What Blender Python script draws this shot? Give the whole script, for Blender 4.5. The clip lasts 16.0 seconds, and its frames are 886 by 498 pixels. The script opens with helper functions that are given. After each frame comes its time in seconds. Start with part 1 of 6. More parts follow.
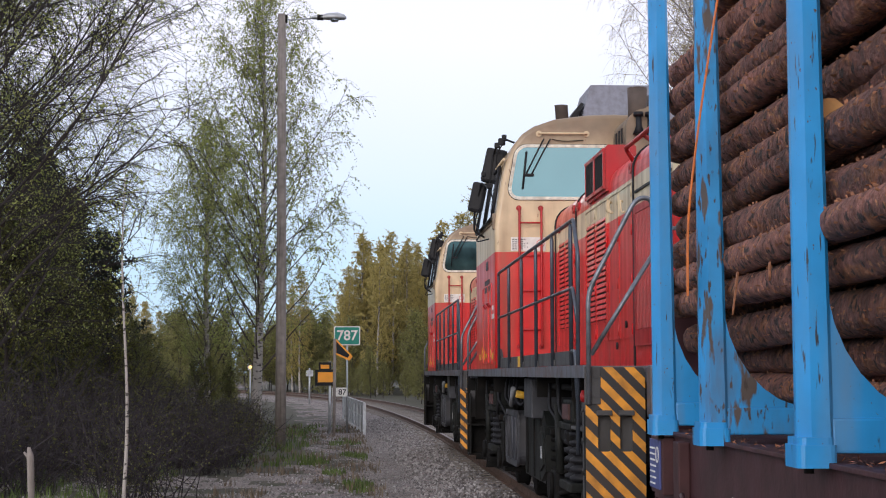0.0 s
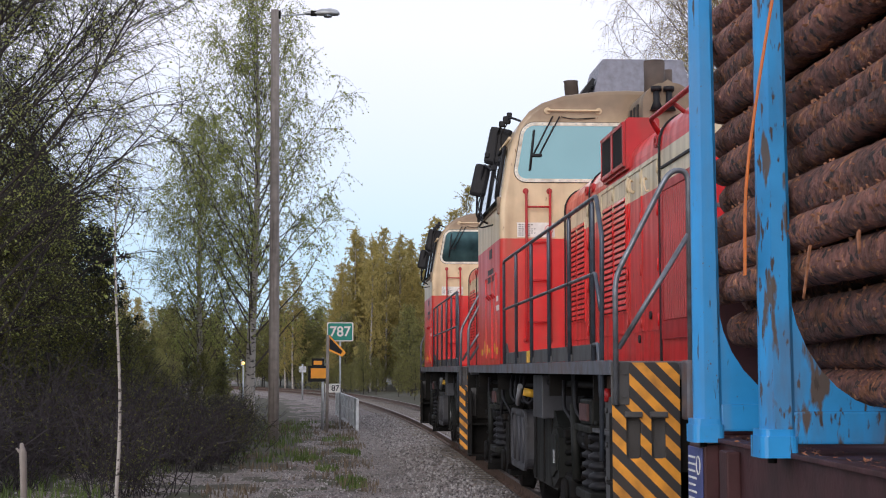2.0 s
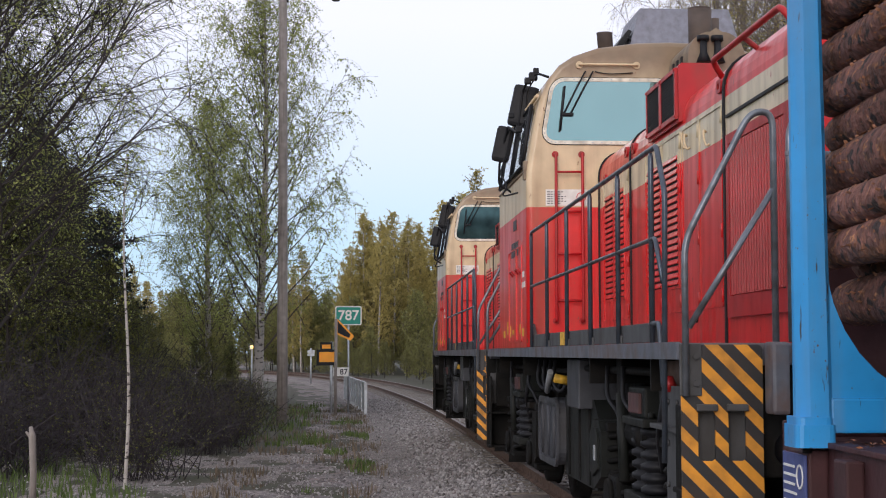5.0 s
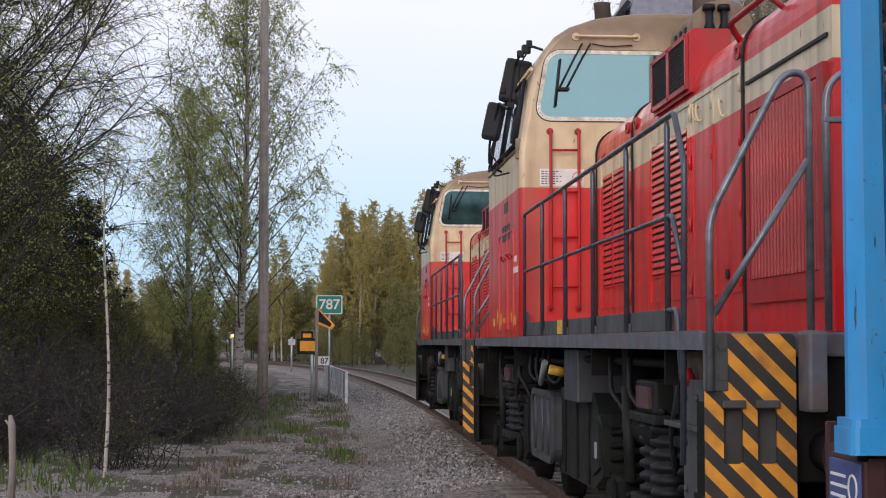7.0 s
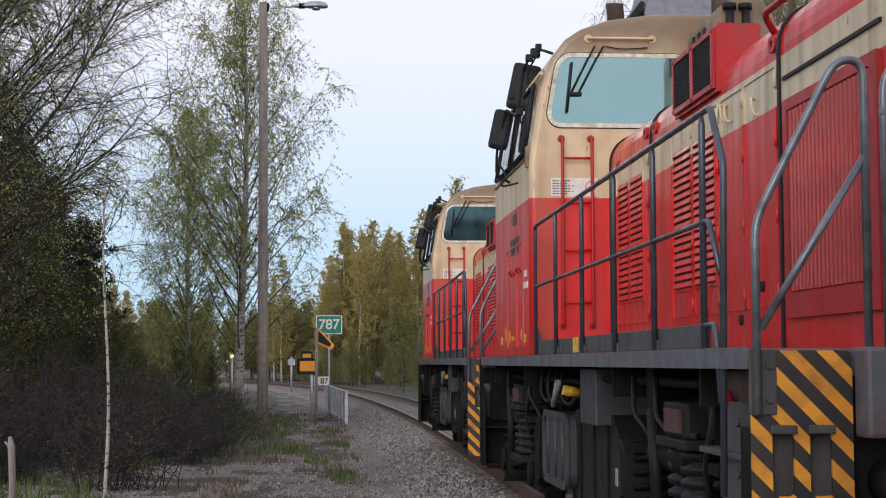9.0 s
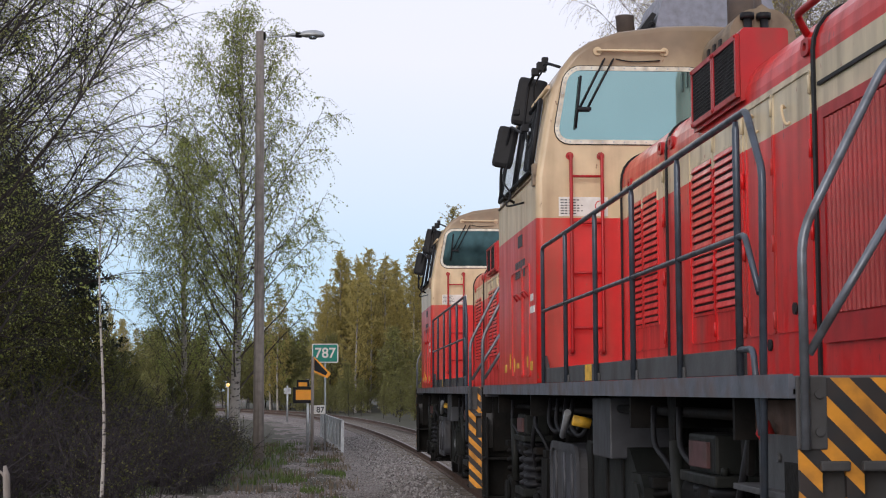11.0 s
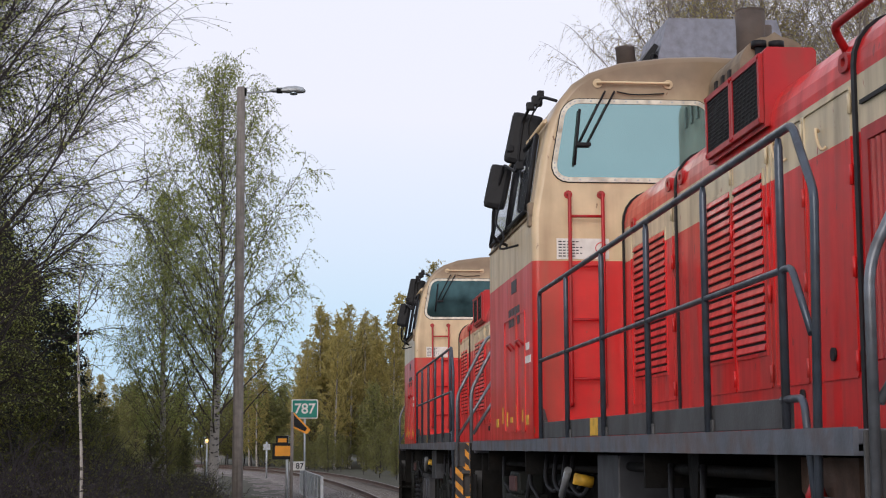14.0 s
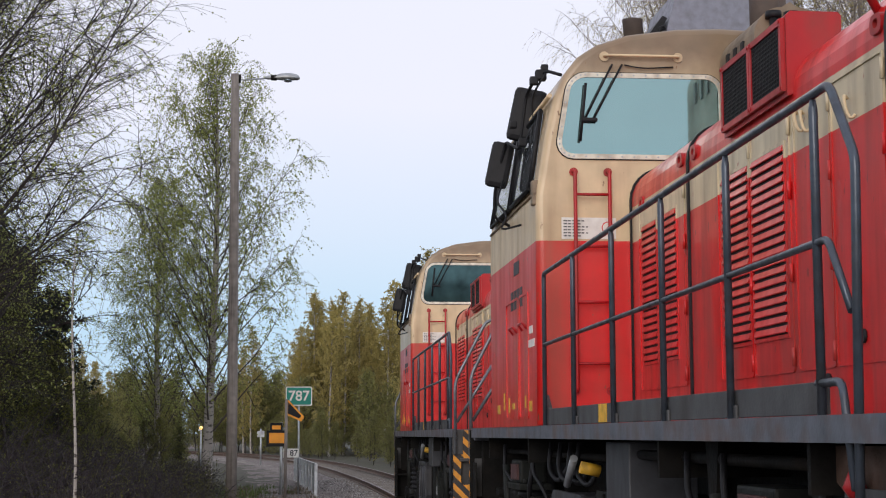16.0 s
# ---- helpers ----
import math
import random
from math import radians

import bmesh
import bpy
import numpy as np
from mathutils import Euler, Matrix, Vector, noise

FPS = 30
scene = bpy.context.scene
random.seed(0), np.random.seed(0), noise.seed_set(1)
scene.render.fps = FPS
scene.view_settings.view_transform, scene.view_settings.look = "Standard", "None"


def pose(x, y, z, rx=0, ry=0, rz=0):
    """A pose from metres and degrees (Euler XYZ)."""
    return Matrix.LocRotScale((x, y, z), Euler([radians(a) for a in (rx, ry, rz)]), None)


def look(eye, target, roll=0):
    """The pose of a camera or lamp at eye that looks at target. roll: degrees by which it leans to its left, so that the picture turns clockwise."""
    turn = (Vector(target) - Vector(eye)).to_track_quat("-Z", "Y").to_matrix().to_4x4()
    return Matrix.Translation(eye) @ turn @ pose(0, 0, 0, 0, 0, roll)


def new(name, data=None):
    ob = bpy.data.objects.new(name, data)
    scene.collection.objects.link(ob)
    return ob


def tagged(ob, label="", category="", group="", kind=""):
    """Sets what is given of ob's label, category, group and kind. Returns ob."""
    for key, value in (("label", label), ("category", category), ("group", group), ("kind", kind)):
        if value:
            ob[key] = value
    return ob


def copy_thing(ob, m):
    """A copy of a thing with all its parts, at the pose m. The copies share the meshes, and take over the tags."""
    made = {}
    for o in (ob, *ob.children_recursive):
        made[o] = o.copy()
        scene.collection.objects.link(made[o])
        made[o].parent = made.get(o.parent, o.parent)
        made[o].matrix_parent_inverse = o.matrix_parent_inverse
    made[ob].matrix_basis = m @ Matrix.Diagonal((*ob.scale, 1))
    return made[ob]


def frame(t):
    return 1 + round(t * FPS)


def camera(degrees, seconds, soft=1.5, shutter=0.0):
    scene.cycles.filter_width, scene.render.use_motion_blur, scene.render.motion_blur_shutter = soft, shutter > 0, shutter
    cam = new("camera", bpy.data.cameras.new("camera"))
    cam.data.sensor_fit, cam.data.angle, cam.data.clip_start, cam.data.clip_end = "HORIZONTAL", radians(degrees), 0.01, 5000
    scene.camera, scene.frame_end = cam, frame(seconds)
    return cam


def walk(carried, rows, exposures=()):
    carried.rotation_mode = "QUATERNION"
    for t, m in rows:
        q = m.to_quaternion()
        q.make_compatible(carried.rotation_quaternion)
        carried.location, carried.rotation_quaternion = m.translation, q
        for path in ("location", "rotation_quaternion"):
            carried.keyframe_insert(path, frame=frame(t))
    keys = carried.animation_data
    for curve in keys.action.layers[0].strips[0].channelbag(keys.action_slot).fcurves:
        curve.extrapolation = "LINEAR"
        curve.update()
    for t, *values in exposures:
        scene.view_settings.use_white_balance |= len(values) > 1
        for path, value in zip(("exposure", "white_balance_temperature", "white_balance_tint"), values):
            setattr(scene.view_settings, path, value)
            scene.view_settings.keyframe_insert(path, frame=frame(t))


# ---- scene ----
# The camera: one standing place beside the track, turned by hand.
EYE = (0.0, 0.0, 1.596)
AIM = [(0, -3.90, 4.55, -0.11), (0.5, -4.01, 4.74, -0.20), (1, -4.05, 4.59, -0.10), (1.5, -4.10, 4.45, -0.17), (2, -4.15, 4.41, -0.07), (2.5, -4.06, 4.22, 0.00), (3, -4.01, 4.17, -0.03), (3.5, -3.86, 4.11, 0.0), (4, -3.72, 3.97, -0.05), (6.5, -4.37, 3.60, -0.02), (7, -4.54, 3.43, 0.07), (7.5, -4.58, 3.34, 0.12), (8, -4.50, 3.65, 0.06), (8.5, -4.56, 3.99, -0.04), (9, -4.56, 4.14, -0.18), (11.5, -4.79, 5.49, -0.14), (12, -4.92, 5.81, -0.06), (12.5, -5.03, 6.28, -0.04), (13, -5.21, 6.86, -0.14), (13.5, -5.34, 7.14, -0.20), (14, -5.43, 7.20, -0.20), (14.5, -5.52, 7.14, -0.18), (15, -5.61, 7.01, -0.11), (15.5, -5.67, 6.75, -0.07), (16, -5.64, 6.74, -0.15)]
# Metres along the track at which the rear wall of the first cab stands.
TRAIN = [(0, 19.40), (0.5, 19.03), (1, 18.65), (1.5, 18.29), (2, 17.94), (2.5, 17.59), (3, 17.26), (3.5, 16.95), (4, 16.64), (6.5, 15.33), (7, 15.10), (7.5, 14.89), (8, 14.68), (8.5, 14.48), (9, 14.29), (11.5, 13.41), (12, 13.25), (12.5, 13.09), (13, 12.93), (13.5, 12.78), (14, 12.63), (14.5, 12.49), (15, 12.36), (15.5, 12.23), (16, 12.12)]


def aim(yaw, pitch, roll):
    a, b = radians(yaw), radians(pitch)
    way = Vector((-math.sin(a) * math.cos(b), math.cos(a) * math.cos(b), math.sin(b)))
    return look(EYE, Vector(EYE) + way * 10, roll)


cam = camera(31.53, 16.0, soft=1.1)
walk(cam, [(t, aim(a, b, c)) for t, a, b, c in AIM], exposures=[(0, 0.13, 6080, 15), (16, -0.07, 6180, 13)])

# ---- light: an even evening sky and the soft glow of a low sun behind the camera ----
world = bpy.data.worlds.new("evening_sky")
scene.world = world
world.use_nodes = True
wn, wl = world.node_tree.nodes, world.node_tree.links
wn.clear()
w_out, w_bg = wn.new("ShaderNodeOutputWorld"), wn.new("ShaderNodeBackground")
w_sky = wn.new("ShaderNodeTexSky")
w_sky.sky_type, w_sky.sun_disc = "NISHITA", False
w_sky.sun_elevation, w_sky.sun_rotation = radians(16), radians(198)
w_gain = wn.new("ShaderNodeVectorMath")
w_gain.operation = "SCALE"
w_gain.inputs["Scale"].default_value = 0.12
w_tc, w_sep, w_ramp = wn.new("ShaderNodeTexCoord"), wn.new("ShaderNodeSeparateXYZ"), wn.new("ShaderNodeValToRGB")
cr = w_ramp.color_ramp
cr.elements[0].position, cr.elements[0].color = 0.0, (0.56, 0.77, 0.93, 1)
cr.elements[1].position, cr.elements[1].color = 1.0, (0.90, 0.93, 1.0, 1)
for w_p, w_c in ((0.06, (0.60, 0.81, 0.97, 1)), (0.12, (0.80, 0.89, 1.0, 1)), (0.20, (1.0, 0.98, 1.04, 1)), (0.4, (1.05, 1.03, 1.06, 1))):
    w_e = cr.elements.new(w_p)
    w_e.color = w_c
w_noise = wn.new("ShaderNodeTexNoise")
w_noise.inputs["Scale"].default_value, w_noise.inputs["Detail"].default_value = 2.2, 3
w_cl = wn.new("ShaderNodeMath")
w_cl.operation = "MULTIPLY_ADD"
w_cl.inputs[1].default_value, w_cl.inputs[2].default_value = 0.06, -0.03
w_add = wn.new("ShaderNodeMath")
w_mix = wn.new("ShaderNodeMix")
w_mix.data_type = "RGBA"
w_mix.inputs["Factor"].default_value = 0.12
wl.new(w_tc.outputs["Generated"], w_sep.inputs[0])
wl.new(w_tc.outputs["Generated"], w_noise.inputs["Vector"])
wl.new(w_noise.outputs[0], w_cl.inputs[0])
wl.new(w_cl.outputs[0], w_add.inputs[0])
wl.new(w_sep.outputs["Z"], w_add.inputs[1])
wl.new(w_add.outputs[0], w_ramp.inputs[0])
wl.new(w_sky.outputs[0], w_gain.inputs[0])
wl.new(w_ramp.outputs[0], w_mix.inputs["A"])
wl.new(w_gain.outputs[0], w_mix.inputs["B"])
wl.new(w_mix.outputs["Result"], w_bg.inputs["Color"])
wl.new(w_bg.outputs[0], w_out.inputs[0])
w_bg.inputs["Strength"].default_value = 1.0
sun = new("sun", bpy.data.lights.new("sun", "SUN"))
sun.data.energy, sun.data.angle, sun.data.color = 1.7, radians(40), (1.0, 0.90, 0.78)
sun.matrix_world = look((-7, -20, 6.5), (0, 0, 0))


# ---- materials ----
def mat(name, color, rough=0.6, metal=0.0, var=0.25, scale=6.0, dirt=None, dirt_amount=0.35, dirt_scale=3.0, streak=(1, 1, 1), bump=0.15, bump_scale=60.0, bands=None, spec=0.5, per_object=0.0, coat=0.0, relief=0.01):
    """A worn surface: base colour, grain, dirt in patches or streaks, fine relief; bands: (axis test values, colour)."""
    m = bpy.data.materials.new(name)
    m.use_nodes = True
    n, l = m.node_tree.nodes, m.node_tree.links
    b = n["Principled BSDF"]
    b.inputs["Roughness"].default_value, b.inputs["Metallic"].default_value = rough, metal
    b.inputs["Specular IOR Level"].default_value = spec
    b.inputs["Coat Weight"].default_value = coat
    b.inputs["Coat Roughness"].default_value = 0.15
    tc = n.new("ShaderNodeTexCoord")

    def noise_at(s, detail, stretch=(1, 1, 1)):
        mp, nz = n.new("ShaderNodeMapping"), n.new("ShaderNodeTexNoise")
        mp.inputs["Scale"].default_value = stretch
        nz.inputs["Scale"].default_value, nz.inputs["Detail"].default_value = s, detail
        l.new(tc.outputs["Object"], mp.inputs[0])
        l.new(mp.outputs[0], nz.inputs["Vector"])
        return nz.outputs["Fac"]

    def mixed(a, bcol, fac, blend="MIX"):
        mx = n.new("ShaderNodeMix")
        mx.data_type, mx.blend_type = "RGBA", blend
        for k, val in (("A", a), ("B", bcol), ("Factor", fac)):
            if isinstance(val, bpy.types.NodeSocket):
                l.new(val, mx.inputs[k])
            else:
                mx.inputs[k].default_value = val if k == "Factor" else (*val[:3], 1)
        return mx.outputs["Result"]

    def ramp(src, lo, hi, vlo, vhi):
        r = n.new("ShaderNodeMapRange")
        l.new(src, r.inputs[0])
        for i, val in enumerate((lo, hi, vlo, vhi)):
            r.inputs[i + 1].default_value = val
        return r.outputs[0]

    col = color
    if bands:
        for band in bands:
            col = mixed(col, band[1], band[0](n, l, tc))
    g = noise_at(scale, 6)
    gv = n.new("ShaderNodeCombineColor")
    rv = ramp(g, 0.25, 0.75, 1 - var, 1 + var)
    for k in range(3):
        l.new(rv, gv.inputs[k])
    col = mixed(col, gv.outputs[0], 1.0, "MULTIPLY")
    if per_object:
        oi = n.new("ShaderNodeObjectInfo")
        pv = n.new("ShaderNodeCombineColor")
        rv2 = ramp(oi.outputs["Random"], 0, 1, 1 - per_object, 1 + per_object)
        for k in range(3):
            l.new(rv2, pv.inputs[k])
        col = mixed(col, pv.outputs[0], 1.0, "MULTIPLY")
    if dirt:
        dn = noise_at(dirt_scale, 8, streak)
        col = mixed(col, dirt, ramp(dn, 0.45, 0.75, 0.0, dirt_amount))
        l.new(ramp(dn, 0.4, 0.75, rough, min(1, rough + 0.25)), b.inputs["Roughness"])
    if isinstance(col, bpy.types.NodeSocket):
        l.new(col, b.inputs["Base Color"])
    if bump:
        bp = n.new("ShaderNodeBump")
        bp.inputs["Strength"].default_value, bp.inputs["Distance"].default_value = bump, relief
        l.new(noise_at(bump_scale, 5), bp.inputs["Height"])
        l.new(bp.outputs[0], b.inputs["Normal"])
    return m


def axis_between(axis, lo, hi):
    """1 where the object's own coordinate lies between lo and hi."""
    def build(n, l, tc):
        s = n.new("ShaderNodeSeparateXYZ")
        l.new(tc.outputs["Object"], s.inputs[0])
        g, h, p = (n.new("ShaderNodeMath") for _ in range(3))
        g.operation, h.operation, p.operation = "GREATER_THAN", "LESS_THAN", "MULTIPLY"
        l.new(s.outputs[axis], g.inputs[0])
        l.new(s.outputs[axis], h.inputs[0])
        g.inputs[1].default_value, h.inputs[1].default_value = lo, hi
        l.new(g.outputs[0], p.inputs[0])
        l.new(h.outputs[0], p.inputs[1])
        return p.outputs[0]
    return build


def stripes(a, c, period, share=0.5):
    """1 in slanting stripes of the own x and z."""
    def build(n, l, tc):
        s = n.new("ShaderNodeVectorMath")
        s.operation = "DOT_PRODUCT"
        l.new(tc.outputs["Object"], s.inputs[0])
        s.inputs[1].default_value = (a / period, 0, c / period)
        h, f, k = (n.new("ShaderNodeMath") for _ in range(3))
        h.operation, f.operation, k.operation = "ADD", "FRACT", "LESS_THAN"
        h.inputs[1].default_value = 0.45
        l.new(s.outputs["Value"], h.inputs[0])
        l.new(h.outputs[0], f.inputs[0])
        l.new(f.outputs[0], k.inputs[0])
        k.inputs[1].default_value = share
        return k.outputs[0]
    return build


def patches(scale, lo, stretch=(1, 1, 1)):
    """1 where a noise is high: chips and bark marks with a shape of their own."""
    def build(n, l, tc):
        mp, nz, r = n.new("ShaderNodeMapping"), n.new("ShaderNodeTexNoise"), n.new("ShaderNodeMapRange")
        mp.inputs["Scale"].default_value = stretch
        nz.inputs["Scale"].default_value, nz.inputs["Detail"].default_value = scale, 7
        l.new(tc.outputs["Object"], mp.inputs[0])
        l.new(mp.outputs[0], nz.inputs["Vector"])
        l.new(nz.outputs["Fac"], r.inputs[0])
        r.inputs[1].default_value, r.inputs[2].default_value = lo, lo + 0.05
        return r.outputs[0]
    return build


def soot_roof(lo, hi):
    """A rising film of exhaust grime with a ragged lower edge."""
    def build(n, l, tc):
        s, nz, ad, r = n.new("ShaderNodeSeparateXYZ"), n.new("ShaderNodeTexNoise"), n.new("ShaderNodeMath"), n.new("ShaderNodeMapRange")
        nz.inputs["Scale"].default_value, nz.inputs["Detail"].default_value = 3.0, 6
        l.new(tc.outputs["Object"], s.inputs[0])
        l.new(tc.outputs["Object"], nz.inputs["Vector"])
        ad.operation = "MULTIPLY_ADD"
        ad.inputs[1].default_value = 0.5
        l.new(nz.outputs["Fac"], ad.inputs[0])
        l.new(s.outputs["Z"], ad.inputs[2])
        l.new(ad.outputs[0], r.inputs[0])
        r.inputs[1].default_value, r.inputs[2].default_value, r.inputs[4].default_value = lo + 0.25, hi + 0.25, 0.85
        return r.outputs[0]
    return build


RED, CREAM = (0.62, 0.012, 0.012), (0.64, 0.49, 0.30)
GRIME = (0.09, 0.06, 0.045)
M_HOOD = mat("hood_paint", RED, 0.28, 0, 0.14, 5, GRIME, 0.55, 3.2, (1.6, 1.6, 0.2), 0.05, 14, bands=[(axis_between("Z", 3.09, 3.37), (0.62, 0.52, 0.35)), (patches(16, 0.66, (1, 1, 0.5)), (0.30, 0.012, 0.012))], spec=0.4, coat=0.18)
M_CAB = mat("cab_paint", RED, 0.32, 0, 0.13, 5, (0.20, 0.12, 0.07), 0.5, 2.2, (1.8, 1.8, 0.25), 0.05, 14, bands=[(axis_between("Z", 3.11, 9), CREAM), (soot_roof(4.12, 4.68), (0.14, 0.092, 0.055)), (patches(20, 0.68, (1, 1, 0.5)), (0.22, 0.12, 0.06))], spec=0.45, coat=0.25)
M_RED = mat("red_paint", (0.38, 0.010, 0.013), 0.36, 0, 0.15, 4, GRIME, 0.5, 5, (1, 1, 0.4), 0.06, 20, spec=0.35, coat=0.08)
M_CREAM = mat("cream_paint", CREAM, 0.45, 0, 0.12, 4, (0.14, 0.09, 0.06), 0.6, 2.2, (1, 1, 1), 0.08, 30)
M_SOOT = mat("sooty_metal", (0.075, 0.055, 0.045), 0.7, 0.0, 0.35, 5, (0.14, 0.10, 0.075), 0.5, 4, (1, 1, 1), 0.3, 40)
M_SOOTCREAM = mat("sooty_cream_paint", (0.22, 0.165, 0.11), 0.6, 0.0, 0.25, 5, (0.06, 0.045, 0.035), 0.8, 3, (1, 1, 1), 0.15, 40)
M_RIM = mat("window_rim", (0.66, 0.62, 0.52), 0.4, 0.2, 0.15, 10, (0.15, 0.10, 0.06), 0.6, 9, bump=0.05)
M_BOXGREY = mat("roof_box_grey", (0.20, 0.205, 0.25), 0.45, 0.2, 0.15, 12, (0.10, 0.09, 0.09), 0.4, 14, (1, 1, 1), 0.15, 40)
M_DECK = mat("deck_grey", (0.10, 0.108, 0.13), 0.45, 0.1, 0.3, 8, (0.14, 0.06, 0.025), 0.6, 5, (1, 1, 1), 0.15, 50)
M_KICK = mat("kick_plate_grey", (0.06, 0.06, 0.062), 0.55, 0.1, 0.25, 6, (0.03, 0.025, 0.02), 0.7, 4, (1, 1, 0.4), 0.15, 50)
M_PIPE = mat("rail_grey_paint", (0.065, 0.08, 0.105), 0.28, 0.35, 0.3, 12, (0.05, 0.04, 0.035), 0.6, 9, (1, 1, 1), 0.1, 80)
M_BRIGHTPIPE = mat("worn_bright_rail", (0.17, 0.185, 0.21), 0.3, 0.5, 0.3, 12, (0.06, 0.05, 0.045), 0.6, 9, (1, 1, 1), 0.1, 60)
# Underframe and tank: grimy, with the shade below the deck blackened into the colours.
M_UNDER = mat("shaded_underframe_grime", (0.008, 0.0078, 0.0075), 0.6, 0.0, 0.5, 6, (0.026, 0.020, 0.016), 0.45, 5, (1, 1, 1), 0.5, 30, spec=0.1)
M_TANK = mat("shaded_tank_paint", (0.013, 0.0145, 0.0135), 0.45, 0.0, 0.35, 5, (0.028, 0.025, 0.021), 0.5, 4, (1, 1, 0.4), 0.3, 25, spec=0.14)
M_STEELBOX = mat("grey_box_paint", (0.052, 0.054, 0.062), 0.42, 0.1, 0.3, 6, (0.05, 0.045, 0.04), 0.7, 4, (1, 1, 0.4), 0.15, 40, spec=0.3)
M_BLACK = mat("black_rubber", (0.010, 0.010, 0.012), 0.55, 0, 0.3, 20, None, bump=0.1, spec=0.25)
M_HAZARD = mat("hazard_paint", (0.02, 0.02, 0.022), 0.5, 0, 0.2, 8, (0.05, 0.03, 0.02), 0.6, 6, (1, 1, 1), 0.12, 60, bands=[(stripes(1, 1, 0.165, 0.48), (0.70, 0.29, 0.022))])
M_GLASS = mat("coated_window_glass", (0.285, 0.44, 0.435), 0.05, 0.85, 0.04, 2, None, bump=0.0)
M_DIMGLASS = mat("dim_window_glass", (0.05, 0.10, 0.105), 0.06, 0.6, 0.5, 4, None, bump=0.0)
M_DARKGLASS = mat("dark_window_glass", (0.30, 0.34, 0.38), 0.05, 0.85, 0.05, 2, None, bump=0.0)
M_GRILLE = mat("black_grille", (0.02, 0.02, 0.022), 0.6, 0.2, 0.2, 40, (0.08, 0.05, 0.04), 0.4, 10, bump=0.2, bump_scale=120)
M_WHITE = mat("white_label", (0.75, 0.74, 0.70), 0.5, 0, 0.08, 8, (0.3, 0.25, 0.2), 0.3, 10, bump=0.0)
M_INK = mat("dark_ink", (0.05, 0.05, 0.055), 0.6, 0, 0.1, 8, None, bump=0.0)
M_REDINK = mat("red_ink", (0.6, 0.03, 0.03), 0.6, 0, 0.1, 8, None, bump=0.0)
M_YELLOW = mat("yellow_paint", (0.70, 0.40, 0.03), 0.5, 0, 0.25, 12, (0.1, 0.06, 0.03), 0.5, 14, bump=0.1)
M_BLUE = mat("blue_stake_paint", (0.024, 0.29, 0.66), 0.38, 0.0, 0.12, 4, (0.16, 0.22, 0.28), 0.5, 2.0, (3, 3, 0.5), 0.10, 25, bands=[(patches(16, 0.655, (2.5, 2.5, 0.35)), (0.03, 0.028, 0.03)), (patches(34, 0.68, (1.5, 1.5, 1)), (0.10, 0.05, 0.03))], coat=0.15)
M_MAROON = mat("wagon_brown_paint", (0.058, 0.021, 0.023), 0.55, 0.0, 0.35, 6, (0.028, 0.019, 0.017), 0.7, 3, (1, 1, 0.5), 0.25, 30, spec=0.3)
M_BARK = mat("pine_bark", (0.20, 0.086, 0.064), 0.85, 0, 0.65, 20, (0.045, 0.030, 0.027), 0.8, 10, (1, 0.5, 1), 1.0, 26, bands=[(patches(9, 0.56, (1, 0.45, 1)), (0.26, 0.105, 0.05)), (patches(30, 0.60, (1, 0.6, 1)), (0.42, 0.19, 0.085)), (patches(17, 0.58, (1, 0.8, 1)), (0.035, 0.022, 0.020))], per_object=0.35, relief=0.035)
M_BLUEWORN = mat("scraped_blue_paint", (0.024, 0.26, 0.58), 0.5, 0.0, 0.2, 4, (0.10, 0.09, 0.09), 0.9, 3.0, (2, 2, 0.5), 0.15, 25, bands=[(patches(9, 0.55, (1.5, 1.5, 0.35)), (0.085, 0.065, 0.055)), (patches(18, 0.60, (2, 2, 0.5)), (0.05, 0.035, 0.03))])
M_FLAKE = mat("loose_bark_flake", (0.30, 0.125, 0.06), 0.85, 0, 0.6, 30, None, bump=0.3)
M_CUT = mat("cut_wood", (0.62, 0.33, 0.13), 0.8, 0, 0.25, 18, (0.3, 0.14, 0.06), 0.5, 9, bump=0.3)
M_STRAP = mat("orange_strap", (0.75, 0.19, 0.025), 0.6, 0, 0.2, 30, None, bump=0.1)
M_RUST = mat("rusty_rail", (0.11, 0.065, 0.045), 0.7, 0.3, 0.35, 10, (0.05, 0.035, 0.03), 0.6, 8, bump=0.25)
M_RAILTOP = mat("worn_rail_head", (0.16, 0.14, 0.13), 0.5, 0.6, 0.2, 10, (0.2, 0.15, 0.12), 0.4, 12, bump=0.05)
M_SLEEPER = mat("weathered_sleeper", (0.17, 0.15, 0.13), 0.9, 0, 0.35, 9, (0.08, 0.05, 0.04), 0.6, 5, bump=0.4)
M_WOODPOLE = mat("grey_pole_wood", (0.23, 0.20, 0.178), 0.85, 0, 0.25, 6, (0.07, 0.06, 0.055), 0.6, 5, (4, 4, 0.15), 0.5, 30)
M_GALV = mat("galvanised_steel", (0.42, 0.44, 0.46), 0.4, 0.6, 0.2, 8, (0.2, 0.18, 0.16), 0.4, 5, bump=0.08)
M_GREEN = mat("sign_green", (0.0, 0.22, 0.16), 0.45, 0, 0.06, 5, None, bump=0.0)
M_ORANGE = mat("sign_orange", (0.85, 0.33, 0.015), 0.5, 0, 0.08, 5, None, bump=0.0)
